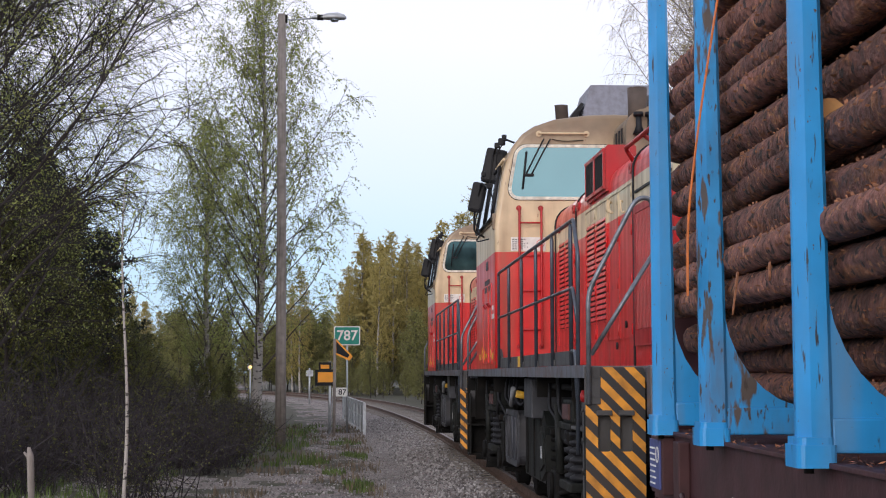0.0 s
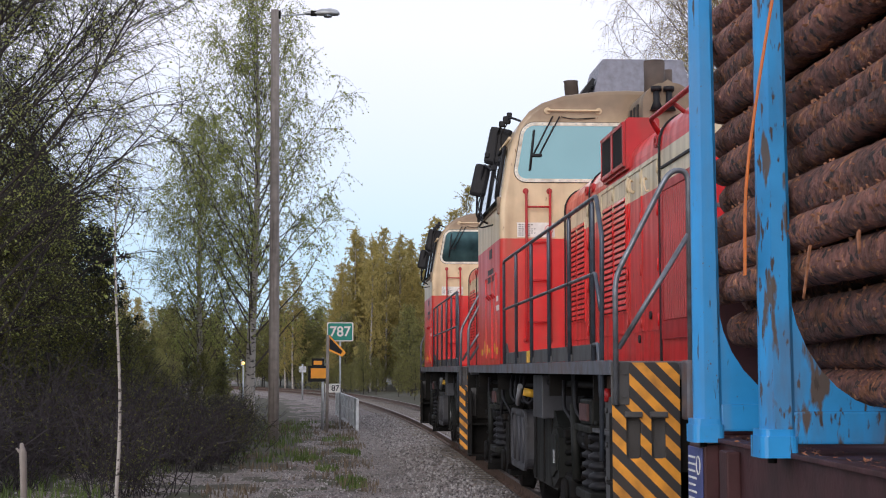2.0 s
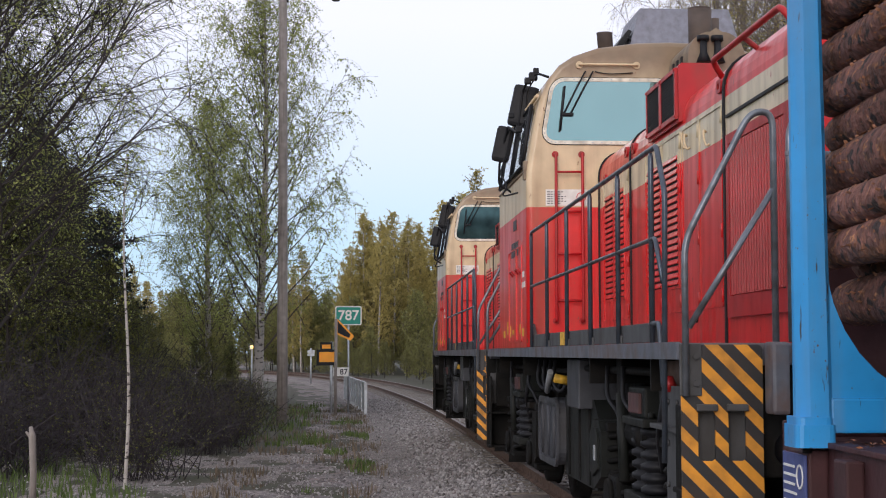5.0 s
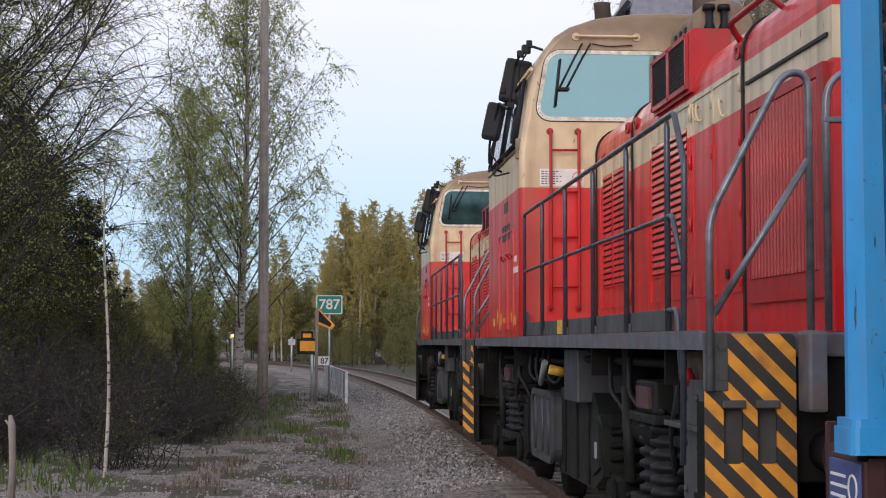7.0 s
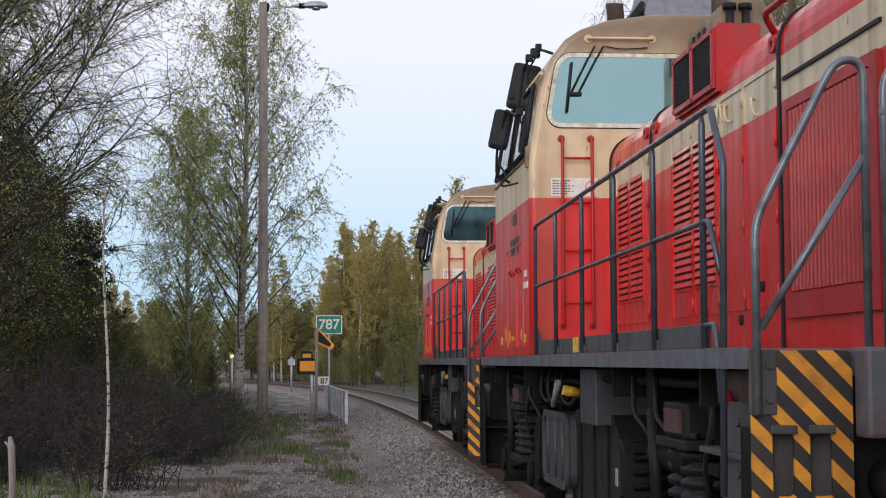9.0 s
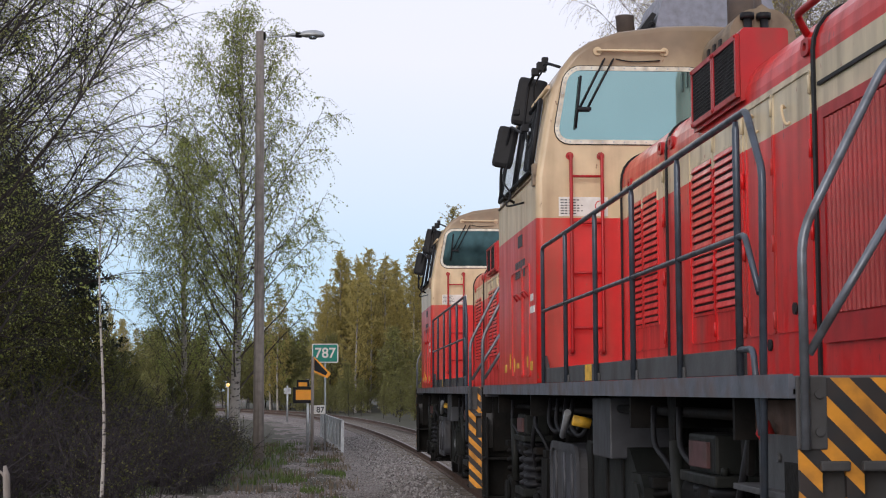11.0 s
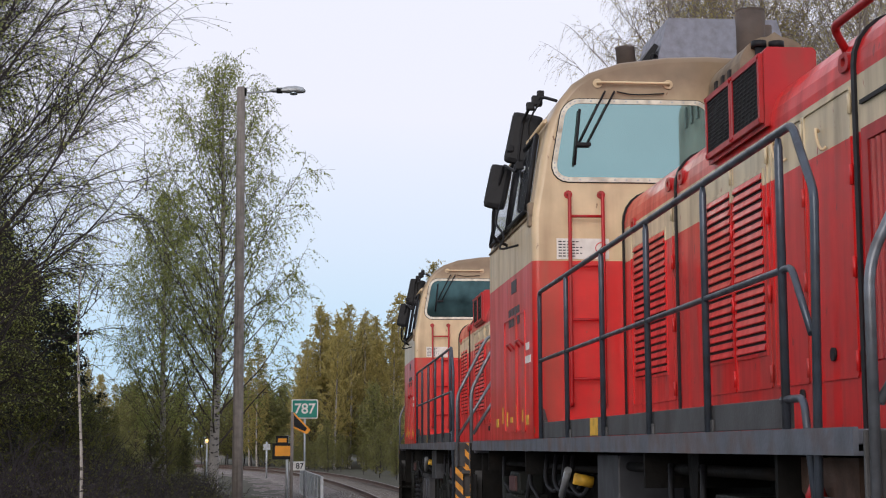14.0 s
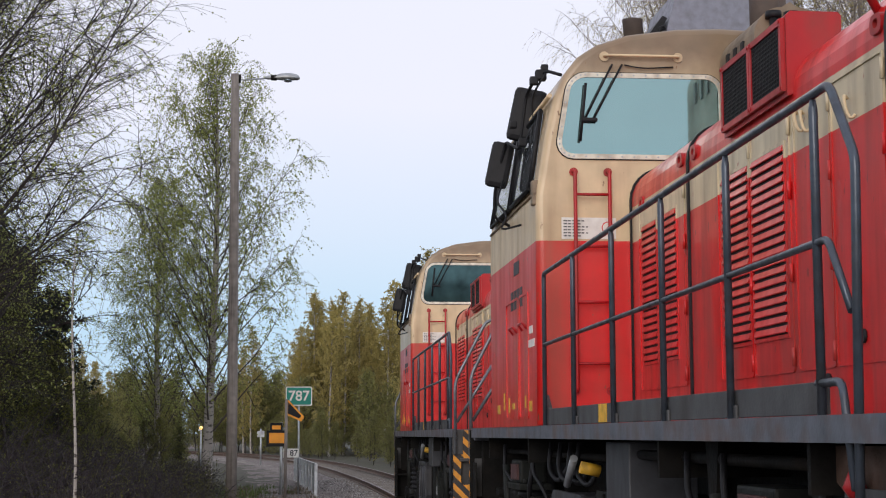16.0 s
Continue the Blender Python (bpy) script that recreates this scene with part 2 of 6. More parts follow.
M_BIRCH = mat("birch_bark", (0.36, 0.33, 0.30), 0.8, 0, 0.2, 5, (0.20, 0.17, 0.14), 0.5, 2, (1, 1, 1), 0.3, 20, bands=[(patches(5, 0.56, (1.4, 1.4, 3.5)), (0.035, 0.03, 0.028))])
M_TWIG = mat("birch_twig", (0.030, 0.023, 0.021), 0.85, 0, 0.3, 10, None, bump=0.2)
M_MIDTWIG = mat("brown_birch_twig", (0.075, 0.060, 0.052), 0.85, 0, 0.3, 10, None, bump=0.2)
M_PALETWIG = mat("pale_birch_twig", (0.20, 0.165, 0.145), 0.85, 0, 0.3, 10, None, bump=0.2)
# Twig colour includes the deep shadow inside the thicket.
M_SCRUB = mat("bare_shaded_shrub_twig", (0.029, 0.023, 0.026), 0.9, 0, 0.35, 8, None, bump=0.2)


def leaf_mat(name, a, b, trans=0.35):
    m = bpy.data.materials.new(name)
    m.use_nodes = True
    n, l = m.node_tree.nodes, m.node_tree.links
    bs = n["Principled BSDF"]
    g, r = n.new("ShaderNodeNewGeometry"), n.new("ShaderNodeValToRGB")
    r.color_ramp.elements[0].color, r.color_ramp.elements[1].color = (*a, 1), (*b, 1)
    l.new(g.outputs["Random Per Island"], r.inputs[0])
    l.new(r.outputs[0], bs.inputs["Base Color"])
    bs.inputs["Roughness"].default_value = 0.6
    tr, ad = n.new("ShaderNodeBsdfTranslucent"), n.new("ShaderNodeMixShader")
    l.new(r.outputs[0], tr.inputs[0])
    ad.inputs[0].default_value = trans
    l.new(bs.outputs[0], ad.inputs[1])
    l.new(tr.outputs[0], ad.inputs[2])
    l.new(ad.outputs[0], n["Material Output"].inputs[0])
    return m


M_LEAF = leaf_mat("spring_birch_leaf", (0.20, 0.25, 0.05), (0.42, 0.44, 0.13), 0.5)
# Yellow-olive leaf, paled further so that distance haze sits in its colour.
M_LEAF2 = leaf_mat("hazy_pale_spring_leaf", (0.36, 0.31, 0.09), (0.54, 0.44, 0.165), 0.5)
M_LEAF4 = leaf_mat("far_undergrowth_leaf", (0.15, 0.155, 0.045), (0.31, 0.30, 0.10), 0.5)
# Undergrowth leaves: shade beneath the big trees is put into these darker tones.
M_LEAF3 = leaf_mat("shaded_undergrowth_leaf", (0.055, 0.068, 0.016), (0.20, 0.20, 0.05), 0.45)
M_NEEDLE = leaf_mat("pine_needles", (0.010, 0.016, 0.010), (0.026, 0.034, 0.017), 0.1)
M_GRASS = leaf_mat("spring_grass", (0.045, 0.075, 0.014), (0.11, 0.155, 0.034), 0.3)
M_DRYGRASS = leaf_mat("dry_grass", (0.08, 0.06, 0.04), (0.17, 0.13, 0.085), 0.25)


def glow(name, color, strength):
    m = bpy.data.materials.new(name)
    m.use_nodes = True
    b = m.node_tree.nodes["Principled BSDF"]
    b.inputs["Emission Color"].default_value, b.inputs["Emission Strength"].default_value = (*color, 1), strength
    return m


M_LAMPGLOW = glow("yellow_lamp_glow", (1.0, 0.50, 0.05), 2.0)


# ---- mesh helpers ----
def part(name, bm, material, parent=None, label="", smooth=False):
    me = bpy.data.meshes.new(name)
    bmesh.ops.recalc_face_normals(bm, faces=bm.faces)
    bm.to_mesh(me)
    bm.free()
    for m in material if isinstance(material, (list, tuple)) else [material]:
        me.materials.append(m)
    if smooth:
        for p in me.polygons:
            p.use_smooth = True
    ob = new(name, me)
    ob.parent = parent
    if label:
        tagged(ob, label)
    return ob


def thing(name, label, category, group="", kind="", at=None):
    e = tagged(new(name), label, category, group, kind)
    e.empty_display_size = 0.2
    if at is not None:
        e.matrix_basis = at
    return e


def box(bm, x0, x1, y0, y1, z0, z1, bevel=0.0, mi=0):
    vs = [bm.verts.new((x, y, z)) for x in (x0, x1) for y in (y0, y1) for z in (z0, z1)]
    fs = [bm.faces.new([vs[i] for i in f]) for f in ((0, 1, 3, 2), (4, 6, 7, 5), (0, 4, 5, 1), (2, 3, 7, 6), (0, 2, 6, 4), (1, 5, 7, 3))]
    for f in fs:
        f.material_index = mi
    if bevel:
        es = list({e for f in fs for e in f.edges})
        r = bmesh.ops.bevel(bm, geom=es, offset=bevel, segments=2, affect="EDGES", profile=0.6)
        for f in r["faces"]:
            f.material_index = mi
    return bm


def boxed(*a, **k):
    return box(bmesh.new(), *a, **k)


def tube(bm, pts, r, seg=8, cap=True, radii=None, mi=0):
    pts = [Vector(p) for p in pts]
    rings = []
    for i, p in enumerate(pts):
        d = (pts[min(i + 1, len(pts) - 1)] - pts[max(i - 1, 0)]).normalized()
        a = d.orthogonal().normalized() if i == 0 else (a0 - d * a0.dot(d)).normalized()
        a0 = a
        b = d.cross(a)
        rr = radii[i] if radii else r
        rings.append([bm.verts.new(p + (a * math.cos(k * math.tau / seg) + b * math.sin(k * math.tau / seg)) * rr) for k in range(seg)])
    for q, w in zip(rings, rings[1:]):
        for k in range(seg):
            f = bm.faces.new((q[k], q[(k + 1) % seg], w[(k + 1) % seg], w[k]))
            f.smooth = True
            f.material_index = mi
    if cap:
        for ring in (rings[0][::-1], rings[-1]):
            bm.faces.new(ring).material_index = mi
    return bm


def tubed(*a, **k):
    return tube(bmesh.new(), *a, **k)


def bent(pts, r=0.08, n=4):
    """Round the corners of a line."""
    pts = [Vector(p) for p in pts]
    out = [pts[0]]
    for a, b, c in zip(pts, pts[1:], pts[2:]):
        ra, rc = min(r, (a - b).length * 0.45), min(r, (c - b).length * 0.45)
        p, q = b + (a - b).normalized() * ra, b + (c - b).normalized() * rc
        for i in range(n + 1):
            s = i / n
            out.append(p * (1 - s) ** 2 + b * 2 * s * (1 - s) + q * s * s)
    return out + [pts[-1]]


def prism(bm, loop, axis, lo, hi, mi=0):
    """Extrude a loop of (a, b) along an axis: x gives (y, z), y gives (x, z), z gives (x, y)."""
    def at(p, h):
        return {"x": (h, p[0], p[1]), "y": (p[0], h, p[1]), "z": (p[0], p[1], h)}[axis]
    u, v = [bm.verts.new(at(p, lo)) for p in loop], [bm.verts.new(at(p, hi)) for p in loop]
    k = len(loop)
    fs = [bm.faces.new(u[::-1]), bm.faces.new(v)] + [bm.faces.new((u[i], u[(i + 1) % k], v[(i + 1) % k], v[i])) for i in range(k)]
    for f in fs:
        f.material_index = mi
    return bm


def prismed(*a, **k):
    return prism(bmesh.new(), *a, **k)


def round_rect(x0, x1, y0, y1, r, n=5):
    out = []
    for cx, cy, a in ((x1 - r, y1 - r, 0), (x0 + r, y1 - r, 90), (x0 + r, y0 + r, 180), (x1 - r, y0 + r, 270)):
        out += [(cx + r * math.cos(radians(a + 90 * i / n)), cy + r * math.sin(radians(a + 90 * i / n))) for i in range(n + 1)]
    return out


def holed_wall(bm, outer, holes, axis, lo, hi):
    """A slab with openings through it, extruded along an axis."""
    def at(p, h):
        return {"x": (h, p[0], p[1]), "y": (p[0], h, p[1])}[axis]
    sides = []
    for h in (lo, hi):
        loops, edges = [], []
        for lp in (outer, *holes):
            vs = [bm.verts.new(at(p, h)) for p in lp]
            edges += [bm.edges.new((vs[i], vs[(i + 1) % len(vs)])) for i in range(len(vs))]
            loops.append(vs)
        bmesh.ops.triangle_fill(bm, use_beauty=True, edges=edges)
        sides.append(loops)
    for a, b in zip(*sides):
        for i in range(len(a)):
            j = (i + 1) % len(a)
            bm.faces.new((a[i], a[j], b[j], b[i]))
    return bm


def ring_plate(bm, outer, inner, axis, lo, hi):
    return holed_wall(bm, outer, [inner], axis, lo, hi)


def sheet(name, verts, faces, material, parent=None, label=""):
    me = bpy.data.meshes.new(name)
    me.from_pydata(verts, [], faces)
    for m in material if isinstance(material, (list, tuple)) else [material]:
        me.materials.append(m)
    ob = new(name, me)
    ob.parent = parent
    if label:
        tagged(ob, label)
    return ob


# ---- the line of the track ----
def track_x(y):
    if y < 12:
        return 3.457 - 0.036 * (math.sqrt((y - 12.0) ** 2 + 4.0) - 2.0)
    if y <= 60:
        e = y - 12.0
        return 3.457 + 0.000842 * e * e - 0.00002595 * e ** 3 + 0.0000001574 * e ** 4
    e = y - 60
    return track_x(60) - 0.029 * e - 0.00035 * e * e - 0.000009 * min(e, 110) ** 3


def track_heading(y):
    return math.atan2(track_x(y - 0.5) - track_x(y + 0.5), 1.0)


def on_track(s):
    return pose(track_x(s), s, 0, 0, 0, math.degrees(track_heading(s)))

# ---- ground and track ----
rng = np.random.default_rng(7)


def hill(x, y):
    return noise.noise((x * 0.12, y * 0.12, 0.3)) * 0.16 + noise.noise((x * 0.7, y * 0.7, 4.0)) * 0.05


def ground_z(x, y):
    o = x - track_x(min(y, 170))
    a = abs(o)
    if a < 1.3:
        z = -0.19
    elif a < 2.3:
        z = -0.19 - 0.17 * (a - 1.3)
    else:
        z = -0.36
    k = min(1.0, max(0.0, (a - 3.2) / 2.5))
    z += k * (0.05 + hill(x, y))
    if a > 14:
        z += min(6.0, (a - 14) * 0.02)
    return z + 0.012 * noise.noise((x * 5, y * 5, 1.0))


def gravel_mat(name, tones, brown, scale=22.0):
    m = mat(name, tones[0], 0.95, 0, 0.3, 1.2, brown, 0.5, 1.1, bump=0.0)
    n, l = m.node_tree.nodes, m.node_tree.links
    b = n["Principled BSDF"]
    src = b.inputs["Base Color"].links[0].from_socket
    tc, vo, rp, mx, bp = n.new("ShaderNodeTexCoord"), n.new("ShaderNodeTexVoronoi"), n.new("ShaderNodeValToRGB"), n.new("ShaderNodeMix"), n.new("ShaderNodeBump")
    vo.inputs["Scale"].default_value = scale
    l.new(tc.outputs["Object"], vo.inputs["Vector"])
    sp = n.new("ShaderNodeSeparateColor")
    l.new(vo.outputs["Color"], sp.inputs[0])
    l.new(sp.outputs[0], rp.inputs[0])
    rp.color_ramp.elements[0].color, rp.color_ramp.elements[1].color = (0.45, 0.45, 0.47, 1), (1.7, 1.65, 1.6, 1)
    mx.data_type, mx.blend_type = "RGBA", "MULTIPLY"
    mx.inputs["Factor"].default_value = 1.0
    l.new(src, mx.inputs["A"])
    l.new(rp.outputs[0], mx.inputs["B"])
    l.new(mx.outputs["Result"], b.inputs["Base Color"])
    bp.inputs["Strength"].default_value, bp.inputs["Distance"].default_value = 1.0, 0.03
    bp.invert = True
    l.new(vo.outputs["Distance"], bp.inputs["Height"])
    l.new(bp.outputs[0], b.inputs["Normal"])
    return m


M_BALLAST = gravel_mat("ballast_stone", [(0.135, 0.120, 0.118)], (0.15, 0.095, 0.065), 17)
M_PATH = gravel_mat("trodden_gravel", [(0.175, 0.158, 0.15)], (0.14, 0.115, 0.095), 34)
M_VERGE = mat("verge_soil", (0.045, 0.040, 0.026), 0.95, 0, 0.4, 1.5, (0.035, 0.045, 0.014), 0.8, 0.8, bump=0.8, bump_scale=14)


def build_ground():
    ys = [-1500, -400, -120, -40, -12, 0, 8, 14] + list(np.arange(16.5, 64, 0.35)) + list(np.arange(64, 140, 1.5)) + [145, 155, 170, 190, 220, 260, 320, 420, 600, 900, 1500, 2500]
    xs = [-2500, -1200, -500, -200, -90, -50, -34, -26, -21, -18, -15, -13, -11.5, -10, -9] + list(np.arange(-8.2, 2.9, 0.22)) + [3.2, 3.6, 4.2, 5, 6, 7.5, 10, 14, 20, 32, 55, 100, 250, 600, 1200, 2500]
    verts, faces, mats = [], [], []
    for y in ys:
        tx = track_x(min(max(y, -60), 170))
        for o in xs:
            x = tx + o
            verts.append((x, y, ground_z(x, y)))
    k = len(xs)
    for i in range(len(ys) - 1):
        for j in range(k - 1):
            faces.append((i * k + j, i * k + j + 1, (i + 1) * k + j + 1, (i + 1) * k + j))
            o, y = (xs[j] + xs[j + 1]) / 2, (ys[i] + ys[i + 1]) / 2
            w = noise.noise((o * 0.9, y * 0.25, 2.0)) * 0.9
            if -1.95 + w * 0.3 < o < 2.6:
                mats.append(0)
            elif -3.0 + w * 0.3 < o < 0:
                mats.append(1)
            elif y > 16.5 and -4.4 + w < o < 0:
                mats.append(0 if noise.noise((o, y * 0.6, 5.0)) > -0.1 else 2)
            elif 16.5 < y < 31 and -8.4 + 2.5 * w < o < 0:
                mats.append(1 if noise.noise((o * 1.3, y * 0.8, 7.0)) > -0.12 else 2)
            else:
                mats.append(2)
    ob = sheet("ground", verts, faces, [M_BALLAST, M_PATH, M_VERGE])
    ob.data.polygons.foreach_set("material_index", mats)
    ob.data.polygons.foreach_set("use_smooth", [True] * len(faces))
    tagged(ob, "grey ballast, trodden gravel path and dark grassy verge", "ground", kind="structure")


build_ground()


def build_track():
    track = thing("railway_track", "rusty single railway track curving away through trees", "railway track", kind="structure")
    prof = [(-0.062, -0.16), (0.062, -0.16), (0.062, -0.145), (0.012, -0.125), (0.012, -0.045), (0.036, -0.035), (0.036, -0.004), (0.028, 0.0), (-0.028, 0.0), (-0.036, -0.004), (-0.036, -0.035), (-0.012, -0.045), (-0.012, -0.125), (-0.062, -0.145)]
    for side in (-0.797, 0.797):
        verts, faces, k = [], [], len(prof)
        ys = list(np.arange(-30, 170, 1.0))
        for y in ys:
            a = track_heading(y)
            cx, cy = track_x(y) + side * math.cos(a), y + side * math.sin(a)
            lift = 0.0 if side < 0 else min(0.06, max(0.0, (y - 40) * 0.002))
            verts += [(cx + p * math.cos(a), cy + p * math.sin(a), z + lift) for p, z in prof]
        for i in range(len(ys) - 1):
            faces += [(i * k + j, i * k + (j + 1) % k, (i + 1) * k + (j + 1) % k, (i + 1) * k + j) for j in range(k)]
        r = sheet("rail", verts, faces, [M_RUST, M_RAILTOP], track, "rust-brown steel rail with a worn bright head")
        r.data.polygons.foreach_set("material_index", [1 if j in (6, 7, 8) else 0 for i in range(len(ys) - 1) for j in range(k)])
    bm = boxed(-1.3, 1.3, -0.12, 0.12, -0.30, -0.165, 0.015)
    first = part("sleeper", bm, M_SLEEPER, track)
    first.matrix_basis = on_track(14)
    for i in range(1, 230):
        s = 14 + i * 0.61
        o = new("sleeper", first.data)
        o.parent = track
        o.matrix_basis = on_track(s) @ pose(random.uniform(-0.03, 0.03), 0, random.uniform(-0.012, 0.004), 0, 0, random.uniform(-0.8, 0.8))


build_track()


# ---- the locomotives ----
def inset(loop, d):
    out = []
    k = len(loop)
    for i in range(k):
        a, b, c = Vector(loop[i - 1]), Vector(loop[i]), Vector(loop[(i + 1) % k])
        e, f = (b - a).normalized(), (c - b).normalized()
        nrm = Vector((-e.y, e.x)) + Vector((-f.y, f.x))
        nrm = nrm / max(0.35, nrm.length_squared / 2)
        p = b + nrm * d
        out.append((p.x, p.y))
    return out


def arch(half, z0, shoulder, r, top, n=6):
    """Half-round hood section, counter-clockwise from the right foot."""
    right = [(half, z0), (half, shoulder)]
    right += [(half - r + r * math.cos(radians(90 * i / n)), shoulder + (top - 0.04 - shoulder) * math.sin(radians(90 * i / n))) for i in range(1, n + 1)]
    right.append((0, top))
    return right + [(-x, z) for x, z in reversed(right[:-1])]


def spring(bm, x, y, z0, z1, r, wire, turns):
    pts = [(x + r * math.cos(a), y + r * math.sin(a), z0 + (z1 - z0) * a / (turns * math.tau)) for a in np.linspace(0, turns * math.tau, turns * 10)]
    return tube(bm, pts, wire, 5)


CAB = [(1.52, 1.66), (1.52, 3.48), (1.44, 3.95), (1.37, 4.26), (1.28, 4.46), (1.17, 4.60), (1.02, 4.70), (0.76, 4.79), (0.36, 4.845), (0, 4.86)]
CAB = CAB + [(-x, z) for x, z in reversed(CAB[:-1])]


def build_bogie(loco, yc):
    bogie = part("bogie", boxed(-1.06, -0.94, yc - 1.75, yc + 1.75, 0.62, 0.86, 0.03), M_UNDER, loco, "dirty dark steel bogie frame, shade put into its colour")
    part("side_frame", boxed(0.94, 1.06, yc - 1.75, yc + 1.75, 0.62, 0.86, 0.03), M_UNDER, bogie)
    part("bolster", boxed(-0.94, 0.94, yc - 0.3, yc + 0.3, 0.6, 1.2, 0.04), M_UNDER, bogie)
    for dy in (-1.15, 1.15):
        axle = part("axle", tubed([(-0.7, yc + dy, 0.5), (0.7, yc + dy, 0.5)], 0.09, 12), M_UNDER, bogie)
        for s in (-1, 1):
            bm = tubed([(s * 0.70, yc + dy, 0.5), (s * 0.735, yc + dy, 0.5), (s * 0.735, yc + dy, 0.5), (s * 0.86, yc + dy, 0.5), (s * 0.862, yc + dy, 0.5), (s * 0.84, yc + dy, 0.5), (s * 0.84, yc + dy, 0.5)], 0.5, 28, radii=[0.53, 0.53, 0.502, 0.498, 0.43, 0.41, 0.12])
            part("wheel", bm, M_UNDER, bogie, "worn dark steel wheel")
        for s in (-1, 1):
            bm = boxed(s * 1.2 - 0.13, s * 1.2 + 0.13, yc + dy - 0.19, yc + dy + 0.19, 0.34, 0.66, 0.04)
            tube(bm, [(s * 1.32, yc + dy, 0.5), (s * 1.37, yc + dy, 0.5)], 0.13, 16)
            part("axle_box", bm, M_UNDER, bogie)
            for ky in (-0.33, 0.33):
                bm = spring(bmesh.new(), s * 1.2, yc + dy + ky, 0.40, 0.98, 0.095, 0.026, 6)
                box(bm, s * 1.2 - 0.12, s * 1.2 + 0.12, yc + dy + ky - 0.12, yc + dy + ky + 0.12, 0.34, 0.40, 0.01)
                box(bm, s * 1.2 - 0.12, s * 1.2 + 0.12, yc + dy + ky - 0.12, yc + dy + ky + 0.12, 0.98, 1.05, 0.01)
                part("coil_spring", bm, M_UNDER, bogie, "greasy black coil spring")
    for s in (-1, 1):
        for dy in (-0.17, 0.17):
            disc = [(0.012, 0.088), (0.03, 0.125), (0.06, 0.125), (0.077, 0.088)]
            steps = [(0.61 + k * 0.08 + dz, r) for k in range(6) for dz, r in disc]
            bm = tubed([(s * 1.22, yc + dy, z) for z, _ in steps], 0.1, 16, radii=[r for _, r in steps])
            part("stacked_spring", bm, M_BLACK, bogie, "fat black stacked rubber spring")
        part("spring_seat", boxed(s * 1.22 - 0.15, s * 1.22 + 0.15, yc - 0.36, yc + 0.36, 0.54, 0.62, 0.015), M_TANK, bogie)
        bm = boxed(s * 1.22 - 0.15, s * 1.22 + 0.15, yc - 0.40, yc + 0.40, 1.09, 1.15, 0.012)
        box(bm, s * 1.22 - 0.12, s * 1.22 + 0.12, yc - 0.30, yc + 0.30, 1.15, 1.36, 0.02)
        for dy in (-0.34, -0.1, 0.14, 0.34):
            tube(bm, [(s * 1.30, yc + dy, 1.15), (s * 1.30, yc + dy, 1.19)], 0.022, 6)
        part("spring_bracket", bm, M_TANK, bogie)
        part("maker_plate", boxed(s * 1.35 - 0.012, s * 1.35 + 0.012, yc - 0.2, yc + 0.2, 1.18, 1.32, 0.004), mat("faded_red_plate", (0.07, 0.024, 0.024), 0.6, 0, 0.3, 9, (0.05, 0.04, 0.035), 0.7, 7), bogie, "faded red plate")
        part("damper", tubed([(s * 1.34, yc + 0.5, 0.66), (s * 1.34, yc + 0.62, 1.30)], 0.04, 10), M_TANK, bogie)
        part("brake_cylinder", tubed([(s * 1.22, yc - 0.2, 1.02), (s * 1.22, yc + 0.5, 1.02)], 0.12, 14), M_UNDER, bogie)
        bm = prismed([(yc - 1.92, 0.98), (yc - 1.55, 0.98), (yc - 1.55, 0.62), (yc - 1.7, 0.42), (yc - 1.86, 0.5)], "x", s * 1.08, s * 1.36)
        part("sand_box", bm, M_UNDER, bogie)
        part("hose", tubed(bent([(s * 1.3, yc - 0.9, 1.45), (s * 1.34, yc - 0.8, 1.1), (s * 1.3, yc - 0.6, 1.0), (s * 1.25, yc - 0.5, 0.8)], 0.1), 0.022, 6), M_BLACK, bogie)


